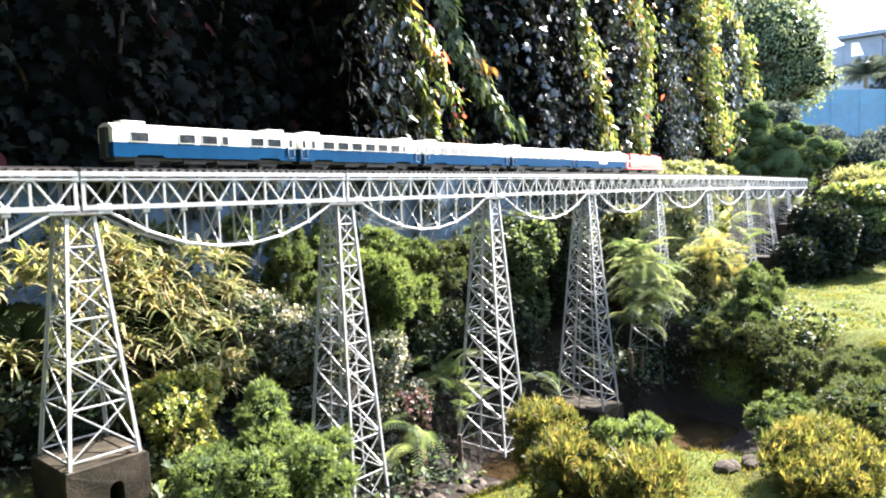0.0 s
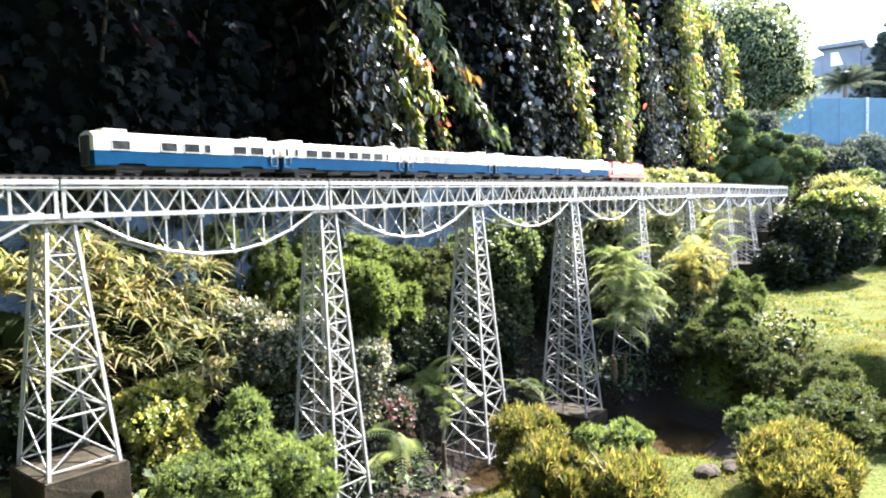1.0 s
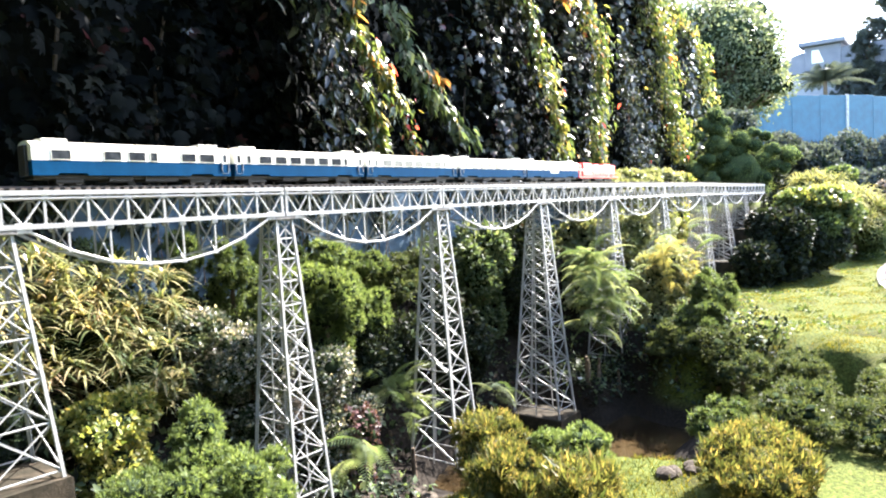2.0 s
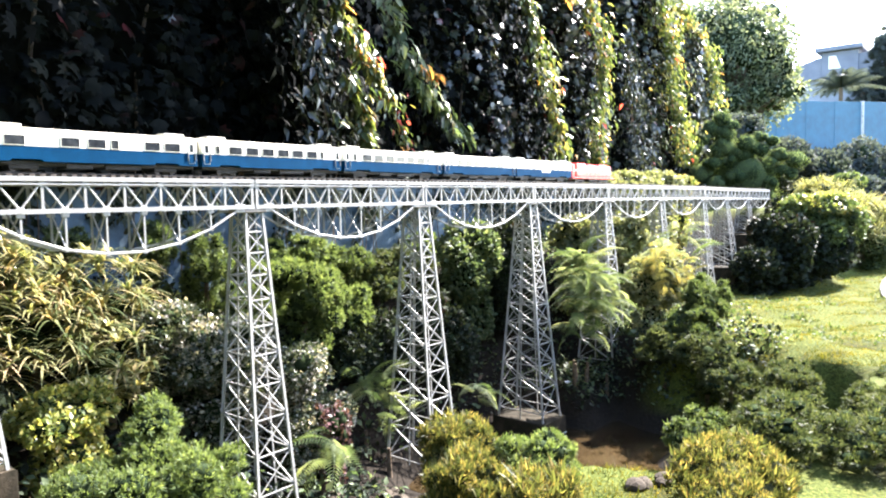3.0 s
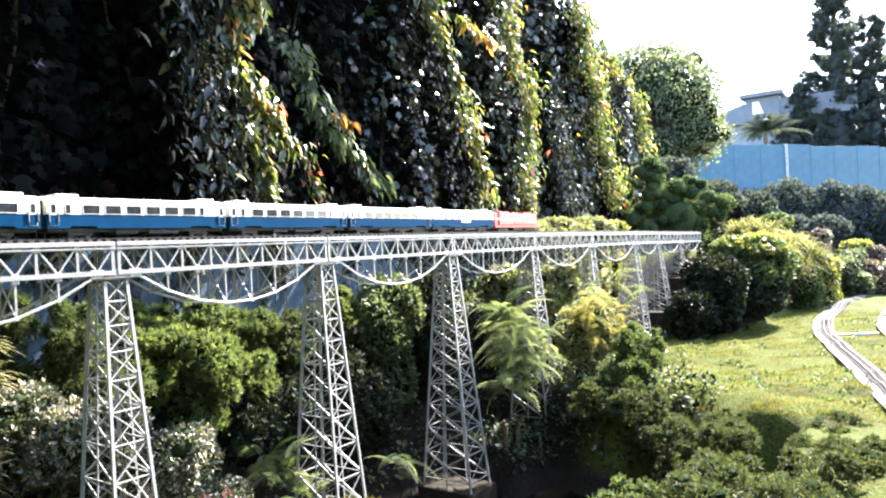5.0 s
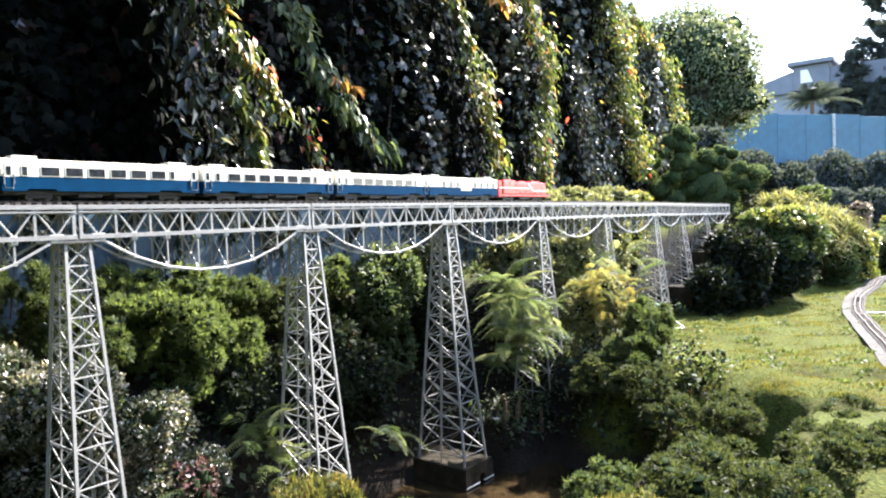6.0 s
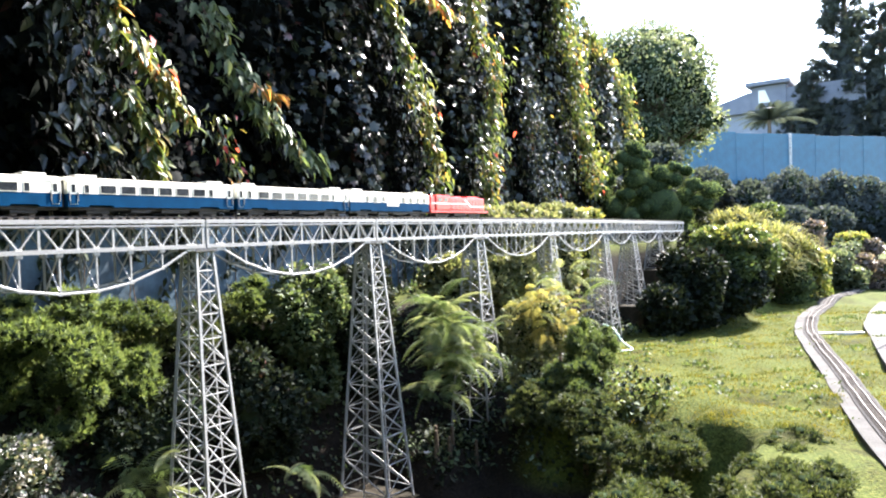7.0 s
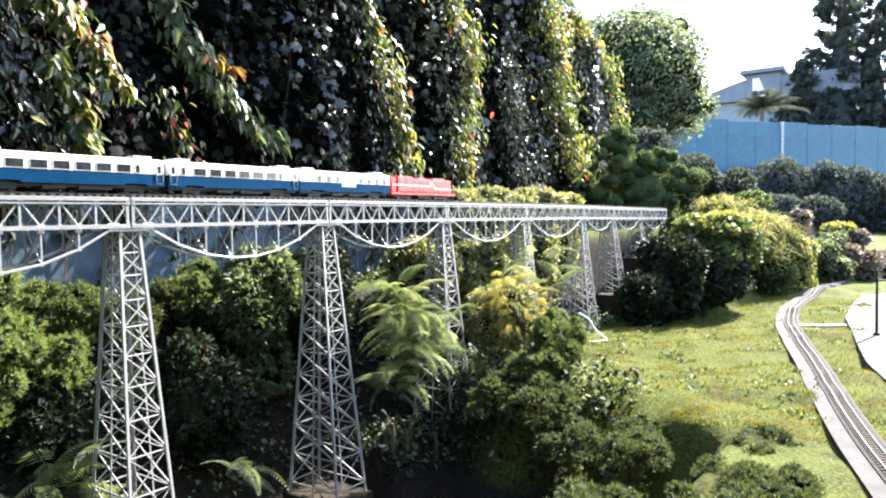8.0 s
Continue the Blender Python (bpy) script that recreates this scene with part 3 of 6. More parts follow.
def bogie(parent, x, half):
    b = part("bogie", box_bm(x - half, x + half, -0.038, 0.038, 0.012, 0.026, 0.003), M_DARK, parent)
    for dx in (-half * 0.7, half * 0.7):
        for sy in (-1, 1):
            bm = bmesh.new()
            bmesh.ops.create_cone(bm, cap_ends=True, segments=20, radius1=0.0205, radius2=0.0195, depth=0.006, matrix=Matrix.Translation((x + dx, sy * 0.032, 0.0205)) @ Matrix.Rotation(radians(90), 4, "X"))
            part("wheel", bm, M_RAIL, b)
    for sy in (-1, 1):
        part("side_frame", box_bm(x - half * 1.05, x + half * 1.05, sy * 0.040 - 0.003, sy * 0.040 + 0.003, 0.014, 0.030, 0.002), M_DARK, b)
    return b


def slab_outline(L, z0, cuts):
    """The lower edge of a coach side, raised over the bogies."""
    pts = [(0.0, z0)]
    for a, b in cuts:
        pts += [(a, z0), (a + 0.012, z0 + 0.010), (b - 0.012, z0 + 0.010), (b, z0)]
    return pts + [(L, z0)]


def coach(at, L, windows, doors, panel=None, label="blue and cream model passenger coach with dark windows"):
    t = thing("passenger_coach", label, "train coach", "train", (at, YC, TRACK_Z))
    W, zb, zm, ze, zr = 0.072, 0.046, 0.112, 0.172, 0.200
    # blue skirt side, profile cut away over the bogies
    bm = bmesh.new()
    prof = slab_outline(L, zb, [(0.10, 0.24), (L - 0.24, L - 0.10)]) + [(L, zm), (0.0, zm)]
    for_sides = [[bm.verts.new((px, y, pz)) for px, pz in prof] for y in (-W, W)]
    bm.faces.new(for_sides[0])
    bm.faces.new(for_sides[1][::-1])
    for i in range(len(prof)):
        j = (i + 1) % len(prof)
        bm.faces.new((for_sides[0][j], for_sides[0][i], for_sides[1][i], for_sides[1][j]))
    bmesh.ops.recalc_face_normals(bm, faces=bm.faces[:])
    part("lower_body", bm, M_BLUE, t, "blue-painted lower body")
    # cream upper body with a curved roof
    bm = bmesh.new()
    sec = [(-W, zm + 0.0005), (-W, ze)] + [(-W * math.cos(a), ze + (zr - ze) * math.sin(a)) for a in [radians(12 * i) for i in range(1, 15)]] + [(W, ze), (W, zm + 0.0005)]
    ends = [[bm.verts.new((px, y, z)) for y, z in sec] for px in (0.0, L)]
    for i in range(len(sec)):
        j = (i + 1) % len(sec)
        bm.faces.new((ends[0][i], ends[0][j], ends[1][j], ends[1][i]))
    bm.faces.new(ends[0])
    bm.faces.new(ends[1][::-1])
    bmesh.ops.recalc_face_normals(bm, faces=bm.faces[:])
    part("upper_body", bm, M_WHITE, t, "cream-white upper body and roof")
    part("roof_rib", box_bm(0.0, L, -W - 0.0012, W + 0.0012, ze - 0.001, ze + 0.0015), M_WHITE, t)
    for a, b in ((0.055, 0.165), (L - 0.165, L - 0.055)):
        part("roof_unit", box_bm(a, b, -0.045, 0.045, zr - 0.010, zr + 0.012, 0.005), M_WHITE, t, "raised cooling unit")
    for sy in (-1, 1):
        for a, b in windows:
            y = sy * W
            w = part("window", box_bm(a, b, y - 0.0012, y + 0.0012, 0.1175, 0.158, 0.001), M_GLASS, t)
            for u, v, p, r in ((a - 0.002, b + 0.002, 0.158, 0.1605), (a - 0.002, b + 0.002, 0.1155, 0.1175), (a - 0.0025, a, 0.1175, 0.158), (b, b + 0.0025, 0.1175, 0.158)):
                part("window_frame", box_bm(u, v, y - 0.002, y + 0.002, p, r), M_WHITE, w)
        for a in doors:
            y = sy * W
            d = part("door", box_bm(a - 0.018, a + 0.018, y - 0.001, y + 0.001, 0.058, 0.168, 0.001), M_WHITE, t, "narrow coach door")
            part("door_panel", box_bm(a - 0.0165, a + 0.0165, y - 0.0018, y + 0.0018, 0.060, zm - 0.003), M_BLUE, d)
            part("door_window", box_bm(a - 0.009, a + 0.009, y - 0.002, y + 0.002, 0.119, 0.158), M_GLASS, d)
            for s in (-0.021, 0.021):
                part("handrail", box_bm(a + s - 0.001, a + s + 0.001, y - 0.005, y + 0.005, 0.075, 0.125), M_STEEL, d)
        if panel:
            part("side_panel", box_bm(panel[0], panel[1], sy * W - 0.0014, sy * W + 0.0014, 0.085, 0.160, 0.001), M_WHITE, t)
    part("underframe", box_bm(0.01, L - 0.01, -0.050, 0.050, 0.030, zb + 0.004, 0.003), M_DARK, t)
    for a, b in ((0.34, 0.46), (0.52, 0.70)):
        part("battery_box", box_bm(a * L, b * L, -0.055, 0.055, 0.018, 0.044, 0.004), M_DARK, t)
    for px in (0.165, L - 0.165):
        bogie(t, px, 0.058)
    part("gangway", box_bm(L, L + 0.018, -0.035, 0.035, 0.045, 0.180, 0.004), M_DARK, t, "black rubber gangway bellows")
    part("gangway", box_bm(-0.015, 0.0, -0.035, 0.035, 0.045, 0.180, 0.004), M_DARK, t, "black rubber gangway bellows")
    return t


STD = [(0.085, 0.108), (0.169, 0.250), (0.280, 0.360), (0.389, 0.468), (0.500, 0.577), (0.607, 0.686), (0.717, 0.795), (0.824, 0.848)]
REAR = [(0.082, 0.163), (0.315, 0.395), (0.434, 0.515), (0.543, 0.577), (0.711, 0.789), (0.815, 0.899)]
LAST = [(0.170, 0.207), (0.265, 0.302), (0.360, 0.395), (0.610, 0.645), (0.705, 0.740), (0.800, 0.835), (0.890, 0.922)]
coach(-1.340, 0.995, REAR, (0.965,), label="blue and cream rear luggage coach with few dark windows")
first_coach = coach(-0.315, 0.995, STD, (0.030, 0.967))
copy_thing(first_coach, Matrix.Translation((0.710, YC, TRACK_Z)))
copy_thing(first_coach, Matrix.Translation((1.735, YC, TRACK_Z)))
coach(2.745, 0.975, LAST, (), panel=(0.42, 0.57), label="blue and cream coach with small square windows")


def locomotive(at, L):
    t = thing("locomotive", "red model diesel locomotive with white stripes", "locomotive", "train", (at, YC, TRACK_Z))
    part("frame", box_bm(0.0, L, -0.070, 0.070, 0.040, 0.058, 0.004), M_RED, t)
    hood = part("hood", box_bm(0.30, L - 0.05, -0.058, 0.058, 0.058, 0.182, 0.012), M_RED, t, "long red engine hood")
    for k in range(9):
        a = 0.34 + k * 0.055
        for sy in (-1, 1):
            part("hood_door", box_bm(a, a + 0.048, sy * 0.058 - 0.0015, sy * 0.058 + 0.0015, 0.072, 0.160, 0.001), M_RED, hood)
    cab = part("cab", box_bm(0.085, 0.30, -0.066, 0.066, 0.058, 0.196, 0.012), M_RED, t, "red driver's cab")
    for sy in (-1, 1):
        for a in (0.115, 0.205):
            part("cab_window", box_bm(a, a + 0.06, sy * 0.066 - 0.0015, sy * 0.066 + 0.0015, 0.138, 0.172, 0.001), M_GLASS, cab)
    part("short_hood", box_bm(0.015, 0.085, -0.056, 0.056, 0.058, 0.185, 0.010), M_RED, t)
    part("radiator_fan", box_bm(0.62, 0.80, -0.04, 0.04, 0.182, 0.196, 0.006), M_RED, t)
    part("exhaust_cover", box_bm(0.40, 0.52, -0.035, 0.035, 0.182, 0.192, 0.004), M_RED, t)
    for sy in (-1, 1):
        y = sy * 0.0600
        part("stripe", box_bm(0.32, 0.56, y - 0.0012, y + 0.0012, 0.116, 0.126), M_STRIPE, t, "white painted stripe")
        part("stripe", box_bm(0.64, L - 0.06, y - 0.0012, y + 0.0012, 0.094, 0.104), M_STRIPE, t, "white painted stripe")
        part("stripe", box_bm(0.02, 0.30, sy * 0.067 - 0.0012, sy * 0.067 + 0.0012, 0.116, 0.126), M_STRIPE, t, "white painted stripe")
        bm = bmesh.new()
        for px, pz in ((0.535, 0.160), (0.560, 0.160), (0.655, 0.094), (0.630, 0.094)):
            for dy in (-0.0014, 0.0014):
                bm.verts.new((px, y + dy, pz))
        bmesh.ops.convex_hull(bm, input=bm.verts[:])
        part("stripe", bm, M_STRIPE, t, "white slanting stripe")
        part("handrail", box_bm(0.31, L - 0.03, sy * 0.069 - 0.001, sy * 0.069 + 0.001, 0.098, 0.100), M_STEEL, t)
        for k in range(7):
            a = 0.32 + k * 0.095
            part("rail_post", box_bm(a, a + 0.002, sy * 0.069 - 0.001, sy * 0.069 + 0.001, 0.058, 0.100), M_STEEL, t)
    part("fuel_tank", box_bm(0.38, 0.58, -0.050, 0.050, 0.012, 0.040, 0.008), M_DARK, t)
    part("headlight", box_bm(L - 0.052, L - 0.045, -0.015, 0.015, 0.150, 0.166, 0.002), M_STRIPE, t)
    bogie(t, 0.20, 0.095)
    bogie(t, L - 0.20, 0.095)
    part("coupler", box_bm(L, L + 0.02, -0.008, 0.008, 0.040, 0.052, 0.002), M_DARK, t)
    return t


locomotive(3.745, 0.925)


# ---- unseen hedges closing the garden behind the path, added to block sky light ----
def hedge_wall(name, a, b, high, thick, label):
    """A clipped hedge wall with an uneven face, from a to b."""
    a, b = Vector((*a, 0)), Vector((*b, 0))
    d = b - a
    n_ = int(d.length / 0.35)
    s = Vector((-d.y, d.x, 0)).normalized()
    bm = bmesh.new()
    prof = [(-0.5, 0), (-0.5, 0.25), (-0.5, 0.5), (-0.46, 0.75), (-0.35, 1.0), (0.35, 1.0), (0.5, 0.75), (0.5, 0)]
    rows = []
    for i in range(n_ + 1):
        c = a + d * (i / n_)
        row = []
        for o, z in prof:
            p = c + s * (o * thick) + Vector((0, 0, -0.3 + z * high))
            p += Vector((noise.noise(p * 0.9), noise.noise(p * 0.9 + Vector((9, 0, 0))), noise.noise(p * 0.8 + Vector((0, 7, 0))))) * 0.45
            row.append(bm.verts.new(p))
        rows.append(row)
    for p, q_ in zip(rows, rows[1:]):
        for k in range(len(prof) - 1):
            bm.faces.new((p[k], q_[k], q_[k + 1], p[k + 1]))
    bmesh.ops.recalc_face_normals(bm, faces=bm.faces[:])
    me = bpy.data.meshes.new(name)
    bm.to_mesh(me)
    bm.free()
    me.materials.append(M_HEDGE)
    return tagged(new(name, me), label, "hedge", kind="structure")


M_HEDGE = solid("hedge_green", [(0.3, (0.018, 0.035, 0.012)), (0.7, (0.05, 0.08, 0.025))], 5, 0.9, 0, 1.0, 0.05, 18)
hedge_wall("unseen_hedge_south", (-11, -8.0), (8, -8.0), 6.5, 1.5, "unseen tall hedge added behind the path to block low sky light")
hedge_wall("unseen_hedge_west", (-9.5, -8.0), (-9.5, 3.0), 7.0, 1.5, "unseen tall hedge added at the garden's end to block low sky light")


# ---- plants: shared helpers ----
def unit(v):
    return v / np.maximum(np.linalg.norm(v, axis=-1, keepdims=True), 1e-9)


def scatter(name, tv, tf, pos, along, normal, size, material, width=None):
    """Many small leaves in one mesh: the template's y runs along each leaf, its z is the face's normal."""
    tv, tf = np.asarray(tv, float), np.asarray(tf, int)
    y = unit(along)
    z = unit(normal - (normal * y).sum(1, keepdims=True) * y)
    x = np.cross(y, z)
    size = np.broadcast_to(np.asarray(size, float), (len(pos),))
    w = size if width is None else np.broadcast_to(width, (len(pos),))
    v = (pos[:, None, :] + tv[None, :, 0:1] * (w[:, None] * x)[:, None, :] + tv[None, :, 1:2] * (size[:, None] * y)[:, None, :] + tv[None, :, 2:3] * (size[:, None] * z)[:, None, :])
    f = tf[None] + (np.arange(len(pos)) * len(tv))[:, None, None]
    return mesh_np(name, v.reshape(-1, 3), f.reshape(-1, tf.shape[1]), material)


# a folded pointed leaf, a feathery spray, a plain blade
LEAF_V = [(0, 0, 0), (-0.31, 0.42, 0.09), (0, 1, -0.10), (0.31, 0.42, 0.09), (0, 0.46, 0.0)]
LEAF_F = [(0, 4, 1), (1, 4, 2), (2, 4, 3), (3, 4, 0)]
SPRAY_V, SPRAY_F = [], []
for _k, (_ax, _an, _ln) in enumerate([(0, 0, 1.0), (0.35, 38, 0.7), (-0.35, -38, 0.7), (0.62, 30, 0.55), (-0.62, -30, 0.55)]):
    _b = abs(_ax) * 0.7 if _k else 0.0
    _d = np.array([math.sin(radians(_an)), math.cos(radians(_an))])
    _p = np.array([-_d[1], _d[0]]) * 0.085
    _o = np.array([0.0, _b])
    _q = [_o, _o + _d * _ln * 0.45 + _p, _o + _d * _ln, _o + _d * _ln * 0.45 - _p]
    SPRAY_F.append([len(SPRAY_V) + _i for _i in range(4)])
    SPRAY_V += [(_c[0], _c[1], 0.10 * abs(_c[0]) - 0.08 * _c[1] ** 2) for _c in _q]
# a long drooping creeper leaf
CREEP_V = [(0, 0, 0), (-0.21, 0.34, 0.05), (0.21, 0.34, 0.05), (0, 0.42, -0.03), (-0.12, 0.72, -0.06), (0.12, 0.72, -0.06), (0, 1, -0.22)]
CREEP_F = [(0, 3, 1), (0, 2, 3), (1, 3, 4), (3, 2, 5), (3, 6, 4), (3, 5, 6)]
# a lobed ivy leaf
IVY_V = [(0, 0.36, 0.03), (0, 0, 0), (-0.24, 0.06, -0.03), (-0.47, 0.30, -0.05), (-0.27, 0.42, 0.0), (-0.36, 0.74, -0.06), (-0.12, 0.66, 0.0), (0, 1, -0.12), (0.12, 0.66, 0.0), (0.36, 0.74, -0.06), (0.27, 0.42, 0.0), (0.47, 0.30, -0.05), (0.24, 0.06, -0.03)]
IVY_F = [(0, k, k % 12 + 1) for k in range(1, 13)]
LEAFLET_V = [(0, 0, 0), (0.28, 0.42, 0.05), (0, 1, -0.08), (-0.28, 0.42, 0.05)]
LEAFLET_F = [(0, 1, 2, 3)]
BLADE_V = [(-0.5, 0, 0), (0.5, 0, 0), (0.36, 0.55, 0.05), (-0.36, 0.55, 0.05), (0, 1, -0.06), (0, 1, -0.06)]
BLADE_F = [(0, 1, 2, 3), (3, 2, 4, 5)]


NEEDLE_V = [(0.5, 0, 0), (-0.5, 0.06, 0), (0, 1, -0.05)]
NEEDLE_F = [(0, 1, 2)]


def tufts(name, p, nr, size, up, wild, per, material, slim=0.27):
    """Tufts of needles: each point sends a handful of short blades outwards."""
    m = len(p)
    axis_ = unit(nr + np.array([0, 0, up]) + rng.normal(0, wild, (m, 3)))
    big = size * rng.uniform(0.65, 1.4, m) * np.where(rng.uniform(0, 1, m) < 0.12, 1.8, 1.0)
    a = np.repeat(axis_, per, 0)
    b = np.repeat(big, per)
    c = np.repeat(p, per, 0) - a * (b * 0.45)[:, None]
    d = unit(a + rng.normal(0, 0.42, a.shape))
    c = c + d * (b * rng.uniform(0.0, 0.45, len(b)))[:, None]
    s = b * rng.uniform(0.4, 0.8, len(b))
    return scatter(name, NEEDLE_V, NEEDLE_F, c, d, unit(rng.normal(0, 1, c.shape) + np.repeat(nr, per, 0)), s, material, s * slim * rng.uniform(0.8, 1.5, len(b)))


def sphere_points(n):
    return unit(rng.normal(size=(n, 3)))


def blob_shell(blobs, n, jitter=0.09, gaps=-1.5):
    """Points on the outside of a heap of ellipsoids, with their outward normals. blobs: x, y, z, rx, ry, rz."""
    b = np.array(blobs, float)
    area = (b[:, 3] * b[:, 4] + b[:, 3] * b[:, 5] + b[:, 4] * b[:, 5])
    idx = rng.choice(len(b), n, p=area / area.sum())
    d = sphere_points(n)
    r = b[idx, 3:6]
    scale = 1 - rng.uniform(0, 0.24, (n, 1)) ** 1.5 + rng.normal(0, jitter * 0.6, (n, 1)) + 0.13 * np.sin(d[:, :1] * 9 + idx[:, None]) * np.cos(d[:, 1:2] * 8 + idx[:, None] * 2) + 0.09 * np.sin(d[:, 2:3] * 15 + idx[:, None]) * np.sin(d[:, :1] * 13)
    p = b[idx, 0:3] + d * r * scale
    nrm = unit(d / r)
    keep = np.ones(n, bool)
    for k in range(len(b)):
        inside = ((((p - b[k, 0:3]) / (b[k, 3:6] * 0.86)) ** 2).sum(1) < 1) & (idx != k)
        keep &= ~inside
    # gaps between the clumps
    c = p * 27.0
    keep &= (np.sin(c[:, 0] + 1.7 * np.sin(c[:, 1])) + np.sin(c[:, 1] * 1.3 + c[:, 2]) + np.sin(c[:, 2] * 1.1 + 1.3 * np.sin(c[:, 0] * 0.8))) > gaps
    return p[keep], nrm[keep]


def core_mesh(name, blobs, shrink, material):
    bm = bmesh.new()
    for x, y, z, rx, ry, rz in blobs:
        r = bmesh.ops.create_icosphere(bm, subdivisions=2, radius=1.0)
        for v in r["verts"]:
            d = v.co.copy()
            f = shrink * (1 + 0.14 * noise.noise(d * 2.5 + Vector((x * 7, y * 7, z * 7))) + 0.06 * noise.noise(d * 7))
            v.co = (x + d.x * rx * f, y + d.y * ry * f, z + d.z * rz * f)
    for f in bm.faces:
        f.smooth = True
    me = bpy.data.meshes.new(name)
    bm.to_mesh(me)
    bm.free()
    me.materials.append(material)
    return me


def stem_bm(x, y, z0, z1, r):
    bm = bmesh.new()
    bmesh.ops.create_cone(bm, cap_ends=True, segments=10, radius1=r * 1.3, radius2=r * 0.6, depth=max(z1 - z0, 0.02), matrix=Matrix.Translation((x, y, (z0 + z1) / 2)))
    return bm


def heap(x, y, z, rx, ry, rz, count, seed, pads=False):
    """A heap of lobes filling an ellipsoid, for an uneven outline. pads: flatter, smaller boughs with shade between them."""
    r = np.random.default_rng(seed)
    out = [(x, y, z, rx * 0.62, ry * 0.62, rz * 0.60) if pads else (x, y, z, rx * 0.70, ry * 0.70, rz * 0.74)]
    for k in range(int(count * (2.3 if pads else 1.35))):
        a, e = r.uniform(0, math.tau), r.uniform(-0.35, 1.1)
        s = r.uniform(0.20, 0.40) if pads else r.uniform(0.28, 0.52)
        d = (math.cos(a) * math.cos(e), math.sin(a) * math.cos(e), math.sin(e))
        out.append((x + d[0] * rx * (1.04 - s * 0.8), y + d[1] * ry * (1.04 - s * 0.8), z + d[2] * rz * (1.04 - s * 0.8), rx * s, ry * s, rz * s * (0.72 if pads else 0.95)))
    return out


def skirt(x, y, z, rx, ry, rz):
    """Lower growth that carries a shrub down to the soil."""
    g = gz(x, y)
    lowest = z - rz * 0.55
    if lowest - g < 0.04:
        return []
    return [(x, y, (lowest + g) / 2, rx * 0.74, ry * 0.74, (lowest - g) / 2 + 0.05)]


def bush(name, label, category, blobs, material, density, size, up=0.5, wild=0.45, style="spray", group="", core=0.55, stem=True, inside=None):
    """A shrub: short stem, a core coloured dark for inner shade, and a coat of many small leaves or sprays."""
    x, y = blobs[0][0], blobs[0][1]
    t = thing(name, label, category, group)
    b = np.array(blobs)
    area = 4.2 * (b[:, 3] * b[:, 4] + b[:, 3] * b[:, 5] + b[:, 4] * b[:, 5]).sum()
    n = int(area * density)
    p, nr = blob_shell(blobs, n, gaps=-1.75 if style == "spray" else -1.6)
    low = p[:, 2] > height(p[:, 0], p[:, 1]) - 0.02
    p, nr = p[low], nr[low]
    m = len(p)
    along = unit(nr + np.array([0, 0, up]) + rng.normal(0, wild, (m, 3)))
    normal = unit(nr * 0.6 + rng.normal(0, 0.55, (m, 3)) + np.array([0, 0, 0.5]))
    s = size * rng.uniform(0.6, 1.35, m)
    p = p - along * (s * 0.35)[:, None]
    if style == "spray":
        k = max(1, int(len(p) / 1.75))
        me = tufts("foliage", p[:k], nr[:k], size * 0.60, up, wild, 12, material, 0.25)
    elif style == "leaf":
        me = scatter("foliage", LEAF_V, LEAF_F, p, along, normal, s, material, s * 0.95)
    else:
        me = scatter("foliage", BLADE_V, BLADE_F, p, along, normal, s, material, s * 0.16)
    tagged(child("foliage", me, t), kind="stuff")
    if material is M_GOLD:
        # upright shoots standing out of the coat
        top = p[nr[:, 2] > 0.15]
        c = top[rng.choice(len(top), 420)]
        d = unit(np.array([0.15, 0.0, 1.0]) + rng.normal(0, 0.32, c.shape))
        ln = rng.uniform(0.02, 0.06, len(c))
        tagged(child("upright_growth", tufts("upright_growth", c + d * (ln * 0.6)[:, None], d, 0.048, 1.2, 0.2, 8, material, 0.2), t), kind="stuff")
    # solid dark body that stands for the shade behind the coat
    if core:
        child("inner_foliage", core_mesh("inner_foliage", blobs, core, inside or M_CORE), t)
    if stem:
        part("stem", stem_bm(x, y, gz(x, y) - 0.05, blobs[0][2], max(0.02, blobs[0][3] * 0.09)), M_BARK, t)
    return t


